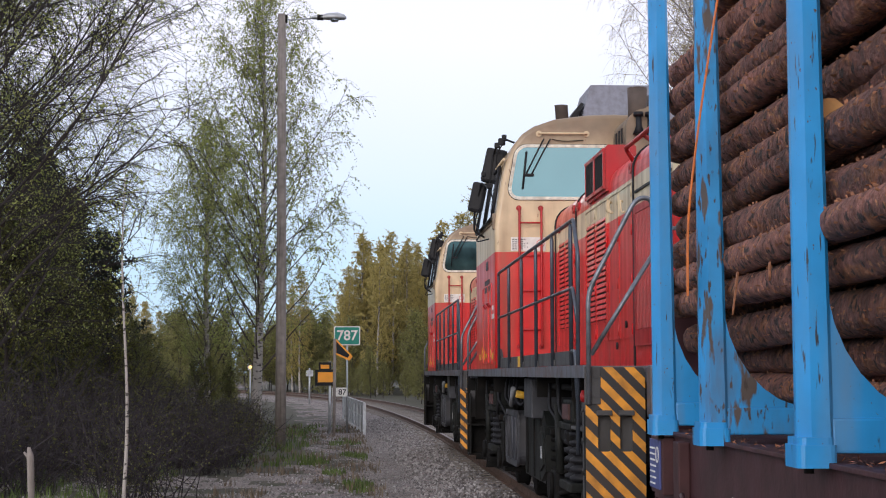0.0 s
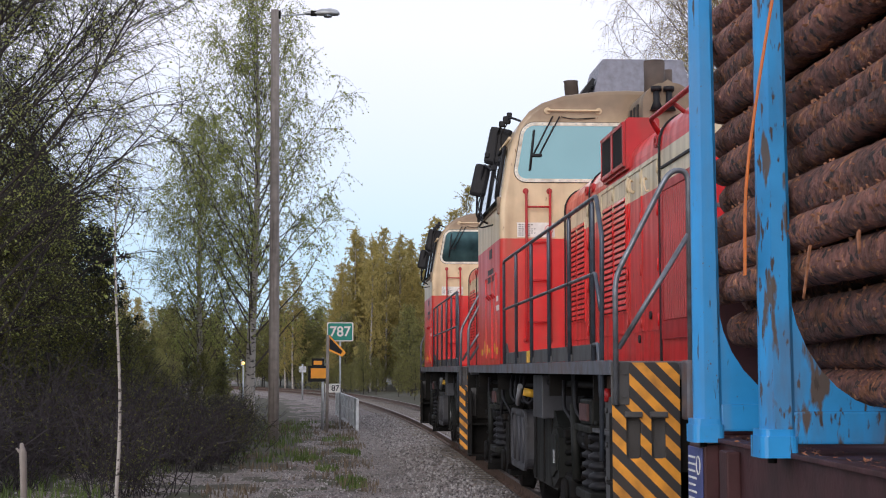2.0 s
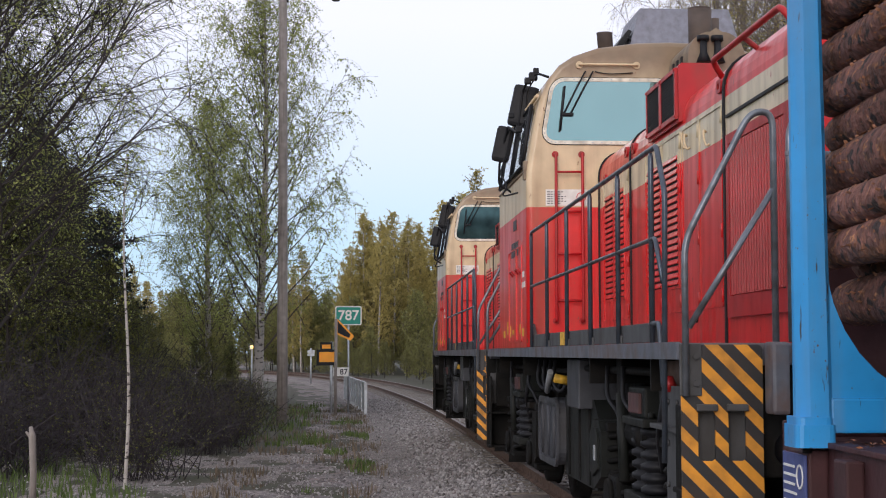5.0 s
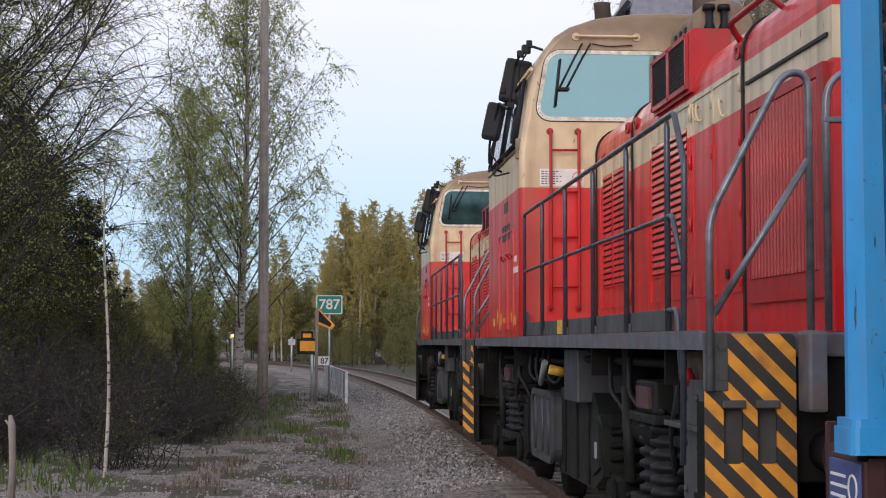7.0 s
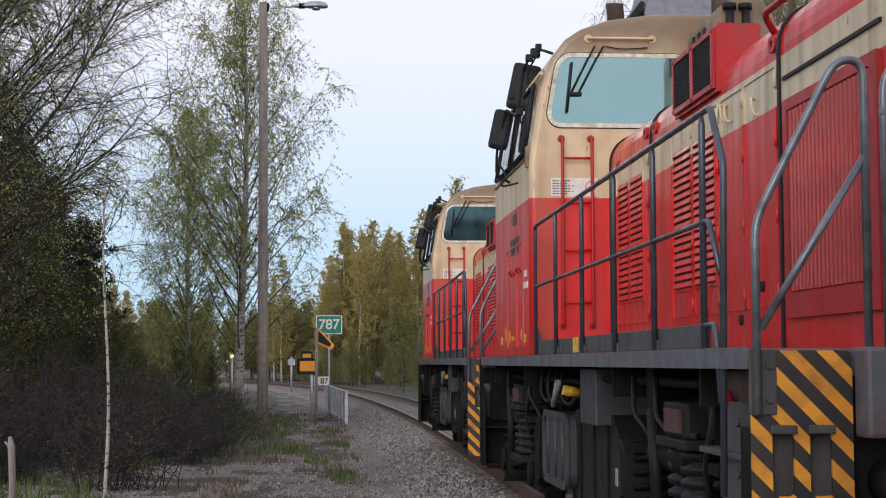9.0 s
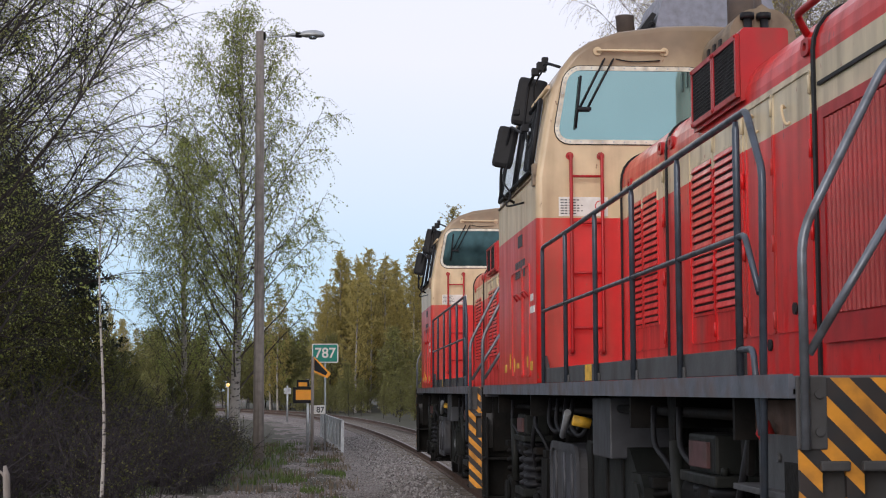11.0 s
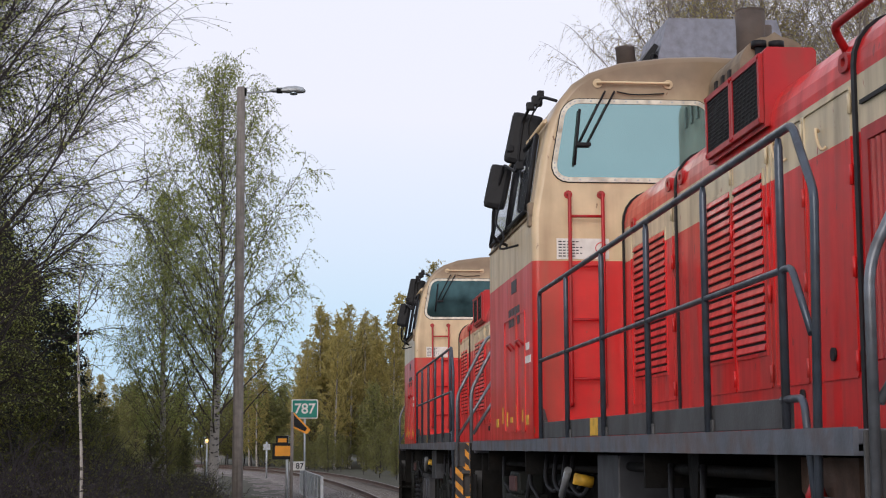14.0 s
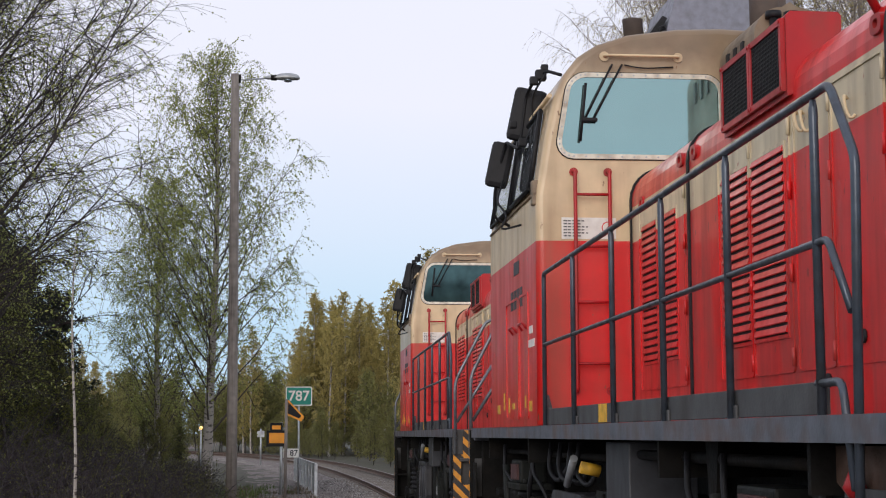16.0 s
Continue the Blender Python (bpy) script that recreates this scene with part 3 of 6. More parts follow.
def build_end(loco, ye, sgn):
    """Steps, striped plates, rails, buffers and coupler at one end; sgn is the way out of the locomotive."""
    bm = boxed(-1.48, 1.48, min(ye, ye + sgn * 0.1), max(ye, ye + sgn * 0.1), 1.53, 1.655, 0.015)
    part("buffer_beam", bm, M_DECK, loco, "grey chipped headstock beam")
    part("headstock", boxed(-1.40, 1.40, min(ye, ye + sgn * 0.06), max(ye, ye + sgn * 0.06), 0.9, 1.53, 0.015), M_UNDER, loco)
    for s in (-1, 1):
        y0 = ye + sgn * 0.13
        plate = round_rect(min(s * 1.06, s * 1.52), max(s * 1.06, s * 1.52), 0.36, 1.645, 0.03, 3)
        a, b = sorted((s * 1.428, s * 1.33))
        c, dd = sorted((s * 1.257, s * 1.158))
        bm = holed_wall(bmesh.new(), plate, [round_rect(a, b, 1.0, 1.28, 0.02, 3), round_rect(c, dd, 1.0, 1.28, 0.02, 3)], "y", y0 - 0.01, y0 + 0.01)
        sp = part("striped_step_plate", bm, M_HAZARD, loco, "worn black and orange hazard-striped step plate")
        part("dark_backing", boxed(min(s * 1.06, s * 1.52), max(s * 1.06, s * 1.52), y0 - sgn * 0.016 - 0.004, y0 - sgn * 0.016 + 0.004, 0.37, 1.64), M_UNDER, sp) if sgn > 0 else None
        for zz in (0.84, 0.40):
            part("step_tread", boxed(min(s * 1.06, s * 1.52), max(s * 1.06, s * 1.52), min(y0 - sgn * 0.012, y0 - sgn * 0.26), max(y0 - sgn * 0.012, y0 - sgn * 0.26), zz - 0.03, zz, 0.008), M_UNDER, sp)
        part("back_plate", boxed(min(s * 1.07, s * 1.47), max(s * 1.07, s * 1.47), min(y0 - sgn * 0.06, y0 - sgn * 0.05), max(y0 - sgn * 0.06, y0 - sgn * 0.05), 0.94, 1.34), M_KICK, sp)
        for p, q in ((a, b), (c, dd)):
            part("step_grip", boxed(p - 0.012, q + 0.012, y0 + sgn * 0.022 - 0.014, y0 + sgn * 0.022 + 0.014, 1.275, 1.315, 0.008), M_KICK, sp)
        bm = boxed(min(s * 1.53, s * 1.405), max(s * 1.53, s * 1.405), y0 + sgn * 0.012 - 0.008, y0 + sgn * 0.012 + 0.008, 1.36, 1.65, 0.006)
        for zz in (1.43, 1.58):
            tube(bm, [(s * 1.44, y0, zz), (s * 1.44, y0 + sgn * 0.035, zz)], 0.018, 8)
        part("bolted_bracket", bm, M_KICK, sp)
        part("step_side_plate", boxed(min(s * 1.49, s * 1.475), max(s * 1.49, s * 1.475), min(y0 - sgn * 0.3, y0 - sgn * 0.02), max(y0 - sgn * 0.3, y0 - sgn * 0.02), 0.38, 1.3, 0.004), M_UNDER, sp)
        bm = boxed(min(s * 1.05, s * 0.95), max(s * 1.05, s * 0.95), min(y0, y0 + sgn * 0.18), max(y0, y0 + sgn * 0.18), 1.26, 1.66, 0.02)
        part("lamp_bracket", bm, M_DECK, loco)
        yr = ye + sgn * 0.17
        rail = part("end_handrail", tubed(bent([(s * 1.5, yr, 1.36), (s * 1.5, yr, 2.22), (s * 1.12, yr, 2.95), (s * 0.99, yr, 2.95), (s * 0.99, yr, 1.66)], 0.1, 5), 0.0195, 10), M_BRIGHTPIPE, loco, "bent grey-blue tubular end handrail")
        part("lower_rail", tubed([(s * 1.48, yr, 1.74), (s * 0.99, yr, 2.52)], 0.018, 8), M_BRIGHTPIPE, rail)
        part("arched_rail", tubed(bent([(s * 0.90, yr, 1.66), (s * 0.90, yr, 2.88), (s * 0.80, yr, 2.97), (s * 0.45, yr, 2.97), (s * 0.45, yr, 1.66)], 0.1, 5), 0.0195, 10), M_BRIGHTPIPE, rail)
        part("rail_clamp", boxed(min(s * 0.92, s * 0.6), max(s * 0.92, s * 0.6), yr - 0.02, yr + 0.02, 2.70, 2.73, 0.006), M_BRIGHTPIPE, rail)
        bm = tubed([(s * 0.88, ye + sgn * 0.1, 1.06), (s * 0.88, ye + sgn * 0.5, 1.06)], 0.11, 16)
        tube(bm, [(s * 0.88, ye + sgn * 0.5, 1.06), (s * 0.88, ye + sgn * 0.56, 1.06), (s * 0.88, ye + sgn * 0.6, 1.06)], 0.2, 20, radii=[0.17, 0.18, 0.14])
        part("buffer", bm, M_BLACK, loco, "dark greasy round buffer")
        part("brake_hose", tubed(bent([(s * 0.4, ye + sgn * 0.1, 1.1), (s * 0.4, ye + sgn * 0.32, 1.0), (s * 0.42, ye + sgn * 0.34, 0.55), (s * 0.36, ye + sgn * 0.2, 0.45)], 0.12), 0.024, 7), M_BLACK, loco)
    bm = tubed([(0, ye + sgn * 0.1, 1.05), (0, ye + sgn * 0.45, 1.05)], 0.045, 8)
    tube(bm, bent([(0, ye + sgn * 0.42, 1.05), (0, ye + sgn * 0.6, 1.12), (0, ye + sgn * 0.62, 0.98), (0, ye + sgn * 0.5, 0.94)], 0.05), 0.035, 8)
    part("draw_hook", bm, M_UNDER, loco)
    part("snow_plough", prismed([(-1.2, 0.62), (1.2, 0.62), (1.25, 0.18), (-1.25, 0.18)], "y", min(ye - sgn * 0.05, ye - sgn * 0.09), max(ye - sgn * 0.05, ye - sgn * 0.09)), M_UNDER, loco)


def build_loco():
    loco = thing("locomotive", "red and cream diesel locomotive standing on the track", "locomotive", "coupled locomotives")
    # deck
    bm = boxed(-1.50, 1.50, -7.3, 4.6, 1.60, 1.655, 0.006)
    part("deck", bm, M_DECK, loco, "scuffed grey walkway deck")
    for s in (-1, 1):
        bm = prismed([(s * 1.515, 1.662), (s * 1.515, 1.562), (s * 1.44, 1.562), (s * 1.44, 1.578), (s * 1.495, 1.578), (s * 1.495, 1.662)], "y", -7.3, 4.6)
        part("deck_edge", bm, M_DECK, loco, "chipped blue-grey deck edge channel")
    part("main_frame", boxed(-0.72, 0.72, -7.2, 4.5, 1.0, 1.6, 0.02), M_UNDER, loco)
    # long hood
    sec = arch(0.76, 1.66, 3.42, 0.24, 3.72)
    bm = prismed(sec, "y", -7.16, 0.0)
    hood = part("long_hood", bm, M_HOOD, loco, "glossy red engine hood with a cream band")
    part("short_hood", prismed(sec, "y", 2.85, 4.4), M_HOOD, loco)
    for y in (-1.82, -5.42, -0.015):
        o = [(x * 1.012, z if z < 1.7 else z + 0.008) for x, z in sec]
        bm = ring_plate(bmesh.new(), [(x * 1.018, z + (0.012 if z > 3.4 else 0)) for x, z in sec], [(x * 0.98, z - (0.012 if z > 3.4 else -0.01)) for x, z in sec], "y", y - 0.022, y + 0.022)
        part("hood_seal", bm, M_BLACK, hood, "black rubber joint strip")
    for y0, y1 in ((-0.40, -0.86), (-0.94, -1.46), (-2.64, -3.2), (-3.28, -3.88)):
        zl, zh = 2.13, 3.17
        fr = part("louvre_panel", holed_wall(bmesh.new(), [(y1 - 0.02, zl - 0.02), (y0 + 0.02, zl - 0.02), (y0 + 0.02, zh + 0.02), (y1 - 0.02, zh + 0.02)], [[(y1, zl), (y0, zl), (y0, zh), (y1, zh)]], "x", -0.768, -0.757), M_HOOD, hood)
        # Black sheet on the closed hood side paints the shadow under each slat.
        part("louvre_back", boxed(-0.7625, -0.757, y1, y0, zl + 0.004, zh - 0.004), M_GRILLE, fr)
        bm = prismed([(-0.764, 0.029), (-0.7675, 0.026), (-0.778, -0.006), (-0.777, -0.012), (-0.764, -0.010)], "y", y1 + 0.005, y0 - 0.005)
        slat = part("slat", bm, M_HOOD, fr)
        k = 19
        for i in range(k):
            o = slat if i == 0 else new("slat", slat.data)
            o.parent = fr
            o.matrix_basis = pose(0, 0, zl + 0.022 + (zh - zl - 0.05) * i / (k - 1))
    # hood doors, hinges, catches
    for y0, y1 in ((-0.3, -1.7), (-2.55, -3.24), (-3.26, -3.98), (-4.05, -4.62), (-4.64, -5.35)):
        bm = ring_plate(bmesh.new(), round_rect(y1, y0, 1.92, 3.34, 0.02, 2), round_rect(y1 + 0.012, y0 - 0.012, 1.932, 3.328, 0.02, 2), "x", -0.769, -0.757)
        door = part("hood_door", bm, M_HOOD, hood)
        for zz in (2.0, 2.45, 2.9, 3.25):
            part("hinge", tubed([(-0.772, y1 - 0.005, zz - 0.05), (-0.772, y1 - 0.005, zz + 0.05)], 0.011, 6), M_HOOD, door)
    for y, z in ((-4.3, 3.26), (-4.95, 3.2), (-4.2, 3.28)):
        part("door_handle", tubed([(-0.77 - 0.03 * math.sin(a), y + 0.05 * math.cos(a), z + 0.09 * math.sin(2 * a) * 0.4 - a * 0.03) for a in np.linspace(0, math.pi, 9)], 0.009, 6), M_CREAM, hood, "bent cream hood catch")
    for y, z in ((-1.98, 3.47), (-5.3, 3.47), (-0.4, 3.36), (-1.62, 3.48)):
        bm = ring_plate(bmesh.new(), round_rect(y - 0.07, y + 0.07, z - 0.05, z + 0.045, 0.04, 4), round_rect(y - 0.03, y + 0.03, z - 0.022, z + 0.022, 0.02, 4), "x", -0.775, -0.74)
        part("lifting_eye", bm, M_RED, hood, "red steel lifting eye")
    # ribbed radiator door
    bm = holed_wall(bmesh.new(), [(-7.08, 1.84), (-5.55, 1.84), (-5.55, 3.085), (-7.08, 3.085)], [[(-6.98, 1.98), (-5.63, 1.98), (-5.63, 3.02), (-6.98, 3.02)]], "x", -0.79, -0.757)
    rad = part("ribbed_door", bm, M_RED, hood, "dark red ribbed radiator shutter door")
    part("door_panel", boxed(-0.764, -0.757, -6.98, -5.63, 1.98, 3.02), M_RED, rad)
    bm = prismed([(-0.763, -0.022), (-0.793, -0.012), (-0.793, 0.012), (-0.763, 0.022)], "z", 1.99, 3.01)
    rib = part("rib", bm, M_RED, rad)
    for i in range(20):
        o = rib if i == 0 else new("rib", rib.data)
        o.parent = rad
        o.matrix_basis = pose(0, -5.68 - i * 0.0668, 0)
    part("hood_slot", boxed(-0.775, -0.757, -7.1, -5.5, 3.215, 3.235), M_BLACK, hood)
    part("roof_rail", tubed(bent([(-0.70, -5.2, 3.52), (-0.80, -5.25, 3.66), (-0.80, -7.0, 3.66), (-0.70, -7.05, 3.5)], 0.06), 0.022, 8), M_RED, hood, "red pipe rail along the hood roof")
    part("roof_rail", tubed([(-0.80, -6.1, 3.66), (-0.66, -6.1, 3.55)], 0.018, 8), M_RED, hood)
    for y, z in ((-6.9, 2.0), (-5.0, 2.05), (-4.5, 1.86)):
        part("lock_hole", tubed([(-0.757, y, z), (-0.775, y, z)], 0.035, 10), M_BLACK, hood)
    # air intake box
    bm = prismed([(-0.79, 3.40), (-0.79, 3.845), (-0.765, 3.87), (-0.50, 3.87), (-0.48, 3.85), (-0.48, 3.5)], "y", -4.06, -2.82)
    intake = part("intake_box", bm, M_RED, loco, "red air intake box with two black grilles")
    for y0, y1 in ((-2.88, -3.40), (-3.48, -4.00)):
        part("grille", boxed(-0.798, -0.788, y1, y0, 3.465, 3.80), M_GRILLE, intake)
        bm = bmesh.new()
        for i in range(14):
            z = 3.472 + i * 0.0242
            box(bm, -0.806, -0.797, y1, y0, z, z + 0.007)
        for i in range(19):
            y = y1 + 0.01 + i * 0.028
            box(bm, -0.808, -0.799, y, y + 0.006, 3.465, 3.80)
        part("mesh_screen", bm, M_BLACK, intake)
        part("grille_frame", ring_plate(bmesh.new(), [(y1 - 0.035, 3.43), (y0 + 0.035, 3.43), (y0 + 0.035, 3.835), (y1 - 0.035, 3.835)], [(y1, 3.465), (y0, 3.465), (y0, 3.80), (y1, 3.80)], "x", -0.815, -0.788), M_RED, intake)
        for yy in (y0 + 0.018, y1 - 0.018):
            for zz in (3.45, 3.82):
                part("screw", tubed([(-0.814, yy, zz), (-0.822, yy, zz)], 0.012, 8), M_RED, intake)
    # kick plate and side railing
    for s in (-1, 1):
        kp = part("kick_plate", boxed(min(s * 1.455, s * 1.475), max(s * 1.455, s * 1.475), -6.48, -0.18, 1.665, 1.788, 0.004), M_KICK, loco, "scuffed dark grey kick plate")
        part("yellow_mark", boxed(min(s * 1.474, s * 1.480), max(s * 1.474, s * 1.480), -2.45, -2.2, 1.67, 1.785), M_YELLOW, kp)
        for y in (-1.42, -2.75, -4.05, -5.3):
            part("seam", boxed(min(s * 1.475, s * 1.490), max(s * 1.475, s * 1.490), y - 0.05, y + 0.05, 1.66, 1.72, 0.006), M_KICK, kp)
        part("corner_gusset", prismed([(-0.18, 1.67), (-0.18, 1.80), (-0.03, 1.90), (0.0, 1.67)], "x", min(s * 1.44, s * 1.47), max(s * 1.44, s * 1.47)), M_KICK, kp)
        x = s * 1.495
        rail = part("handrail", tubed(bent([(x, -0.18, 1.66), (x, -0.18, 2.83), (x, -6.68, 2.86), (x, -6.92, 2.55), (x, -6.84, 0.95)], 0.05, 4), 0.0175, 9), M_PIPE, loco, "grey-blue tubular side handrail")
        part("mid_rail", tubed(bent([(x, -0.18, 2.28), (x, -6.62, 2.30), (x, -6.84, 2.02)], 0.05, 4), 0.0155, 8), M_PIPE, rail)
        part("low_bracket", tubed(bent([(x, -6.46, 1.78), (x, -6.72, 1.78), (x, -6.82, 1.40)], 0.05, 4), 0.016, 8), M_PIPE, rail)
        for y in (-1.42, -2.75, -4.05, -5.3, -6.5):
            post = part("post", tubed([(x, y, 1.66), (x, y, 2.80), (x, y, 2.84)], 0.017, 9, radii=[0.018, 0.018, 0.012]), M_PIPE, rail)
    # cab
    outer = inset(CAB, 0.055)
    holes = [round_rect(-1.335, -0.03, 3.80, 4.43, 0.12), round_rect(0.03, 1.335, 3.80, 4.43, 0.12)]

    def bow(loop):
        return [(x * (1 - max(0, z - 3.8) * 0.13), z) for x, z in loop]

    holes = [bow(h) for h in holes]
    cab = part("cab", holed_wall(bmesh.new(), outer, holes, "y", 0.0, 0.05), M_CAB, loco, "tall cab, cream above and red below, weathered")
    bm = bmesh.new()
    rings = []
    for i in range(5):
        a = radians(22.5 * i)
        rings.append([bm.verts.new((x, 0.055 * (1 - math.cos(a)), z)) for x, z in inset(CAB, 0.055 * (1 - math.sin(a)))])
    for q, w in zip(rings, rings[1:]):
        for k in range(len(q)):
            f = bm.faces.new((q[k], q[(k + 1) % len(q)], w[(k + 1) % len(w)], w[k]))
            f.smooth = True
    part("rounded_edge", bm, M_CAB, cab)
    inner = inset(CAB, 0.06)
    bm = bmesh.new()
    for y in ((0.055, 2.85),):
        ra, rb = [bm.verts.new((x, y[0], z)) for x, z in CAB], [bm.verts.new((x, y[1], z)) for x, z in CAB]
        ia, ib = [bm.verts.new((x, y[0], z)) for x, z in inner], [bm.verts.new((x, y[1], z)) for x, z in inner]
        k = len(CAB)
        for i in range(k):
            j = (i + 1) % k
            for f in ((ra[i], ra[j], rb[j], rb[i]), (ia[i], ib[i], ib[j], ia[j]), (ra[i], ia[i], ia[j], ra[j]), (rb[i], rb[j], ib[j], ib[i])):
                bm.faces.new(f)
    part("cab_shell", bm, M_CAB, cab)
    part("cab_front", holed_wall(bmesh.new(), outer, holes, "y", 2.80, 2.85), M_CAB, cab)
    seed_rivet = part("rivet", tubed([(0, -0.007, 0), (0, 0.007, 0)], 0.008, 5), M_GALV)
    rivet_mesh = seed_rivet.data
    bpy.data.objects.remove(seed_rivet)
    for h in holes:
        for y, sg in ((0.0, -1), (2.85, 1)):
            win = part("cab_window", ring_plate(bmesh.new(), inset(h, -0.034), inset(h, 0.004), "y", min(y, y + sg * 0.018), max(y, y + sg * 0.018)), M_RIM, cab, "rounded cab window in a riveted pale metal frame")
            part("pane", prismed(inset(h, -0.01), "y", min(y + sg * 0.002, y + sg * 0.009), max(y + sg * 0.002, y + sg * 0.009)), M_GLASS, win, "pale teal coated glass pane")
            lp = inset(h, -0.016)
            for p, q in zip(lp, lp[1:] + lp[:1]):
                k = max(1, int(math.dist(p, q) / 0.09))
                for i in range(k):
                    c = [p[m] + (q[m] - p[m]) * i / k for m in (0, 1)]
                    o = new("rivet", rivet_mesh)
                    o.parent = win
                    o.matrix_basis = pose(c[0], y + sg * 0.017, c[1])
            part("gasket", ring_plate(bmesh.new(), inset(h, -0.041), inset(h, -0.034), "y", min(y, y + sg * 0.01), max(y, y + sg * 0.01)), M_BLACK, win)
    for s in (-1, 1):
        for y0, y1 in ((0.22, 1.32), (1.42, 2.62)):
            def slope(z):
                return s * (1.52 - 0.17 * (z - 3.48)) if z > 3.48 else s * 1.52
            bm = bmesh.new()
            loop = [(y0, 3.56), (y1, 3.56), (y1 - 0.05, 4.22), (y0 + 0.12, 4.22)]
            va, vb = [[bm.verts.new((slope(z) + s * off, y, z)) for y, z in loop] for off in (0.004, 0.03)]
            bm.faces.new(va)
            bm.faces.new(vb)
            for i in range(4):
                bm.faces.new((va[i], va[(i + 1) % 4], vb[(i + 1) % 4], vb[i]))
            w = part("side_window", bm, M_DARKGLASS, cab, "dark tilted cab side window")
            bm = bmesh.new()
            for p, q in zip(loop, loop[1:] + loop[:1]):
                tube(bm, [(slope(p[1]) + s * 0.03, p[0], p[1]), (slope(q[1]) + s * 0.03, q[0], q[1])], 0.022, 6)
            part("window_frame", bm, M_BLACK, w)
        part("gutter", tubed([(s * 1.40, 0.02, 4.28), (s * 1.40, 2.83, 4.28)], 0.02, 6), M_CREAM, cab)
        part("sill_rail", tubed([(s * 1.525, 0.02, 3.50), (s * 1.525, 2.8, 3.50)], 0.012, 6), M_SOOTCREAM, cab)
        # side doors and writing
        for y0, y1 in ((1.0, 1.75), (0.45, 0.95)):
            d = part("cab_side_door", ring_plate(bmesh.new(), round_rect(y0, y1, 1.72, 2.75, 0.04, 3), round_rect(y0 + 0.02, y1 - 0.02, 1.74, 2.73, 0.04, 3), "x", min(s * 1.517, s * 1.53), max(s * 1.517, s * 1.53)), M_CAB, cab)
            part("pull_handle", tubed(bent([(s * 1.52, y0 + 0.1, 2.45), (s * 1.56, y0 + 0.1, 2.5), (s * 1.56, y0 + 0.35, 2.5), (s * 1.52, y0 + 0.35, 2.45)], 0.03), 0.01, 6), M_RED, d)
        part("number_panel", boxed(min(s * 1.518, s * 1.526), max(s * 1.518, s * 1.526), 0.95, 1.25, 2.95, 3.06), M_INK, cab)
        for i in range(4):
            part("number_bar", boxed(min(s * 1.518, s * 1.527), max(s * 1.518, s * 1.527), 0.78 + i * 0.18, 0.90 + i * 0.18, 2.66, 2.82), M_INK, cab, "dark raised bar in place of a number")
        bm = bmesh.new()
        for i, (a, b) in enumerate(((0.24, 0.42), (0.15, 0.45))):
            box(bm, min(s * 1.518, s * 1.524), max(s * 1.518, s * 1.524), a, b, 2.40 - i * 0.11, 2.46 - i * 0.11)
        part("white_marking", bm, M_WHITE, cab)
        for i in range(7):
            y = 0.3 + i * 0.32
            bm = box(bmesh.new(), min(s * 1.518, s * 1.524), max(s * 1.518, s * 1.524), y, y + 0.06 + 0.1 * (i % 3 == 0), 1.78 + 0.03 * (i % 2), 1.86 + 0.05 * (i % 3))
            part("yellow_mark", bm, M_YELLOW, cab, "worn yellow paint mark")
    # ladder, label, wipers and grab bar on the rear wall
    lad = part("ladder", tubed(bent([(-1.22, 0.0, 3.66), (-1.22, -0.075, 3.66), (-1.22, -0.075, 1.93), (-1.22, 0.0, 1.93)], 0.03), 0.016, 8), M_RED, cab, "red tubular ladder")
    part("stile", tubed(bent([(-0.945, 0.0, 3.66), (-0.945, -0.075, 3.66), (-0.945, -0.075, 1.93), (-0.945, 0.0, 1.93)], 0.03), 0.016, 8), M_RED, lad)
    for zz in (3.47, 3.06, 2.62, 2.14):
        part("rung", tubed([(-1.22, -0.075, zz), (-0.945, -0.075, zz)], 0.012, 6), M_RED, lad)
    for x in (-1.22, -0.945):
        for zz in (3.66, 1.93):
            part("foot_plate", tubed([(x, 0, zz), (x, -0.012, zz)], 0.035, 10), M_RED, lad)
    lab = part("warning_label", boxed(-1.32, -0.885, -0.006, 0.002, 3.125, 3.295), M_WHITE, cab, "white warning label with small print and red ring")
    bm = bmesh.new()
    for i, w in enumerate((0.20, 0.15, 0.22, 0.20, 0.24, 0.17)):
        for k in range(int(w / 0.036)):
            box(bm, -1.305 + k * 0.036, -1.277 + k * 0.036 - 0.006 * (k % 3), -0.009, -0.006, 3.264 - i * 0.024, 3.273 - i * 0.024)
    part("small_print", bm, M_INK, lab)
    bm = ring_plate(bmesh.new(), [(-0.95 + 0.05 * math.cos(a), 3.215 + 0.05 * math.sin(a)) for a in np.linspace(0, math.tau, 20)[:-1]], [(-0.95 + 0.043 * math.cos(a), 3.215 + 0.043 * math.sin(a)) for a in np.linspace(0, math.tau, 20)[:-1]], "y", -0.009, -0.006)
    part("red_ring", bm, M_REDINK, lab)
    part("bolt_sign", prismed([(-0.935, 3.245), (-0.962, 3.21), (-0.945, 3.212), (-0.958, 3.185), (-0.93, 3.222), (-0.945, 3.22)], "y", -0.009, -0.006), M_INK, lab)
    for s in (-1, 1):
        gb = part("grab_bar", tubed(bent([(s * 0.96, 0.0, 4.60), (s * 0.96, -0.05, 4.60), (s * 0.36, -0.05, 4.60), (s * 0.36, 0.0, 4.60)], 0.03), 0.012, 7), M_CREAM, cab, "cream grab bar over the window")
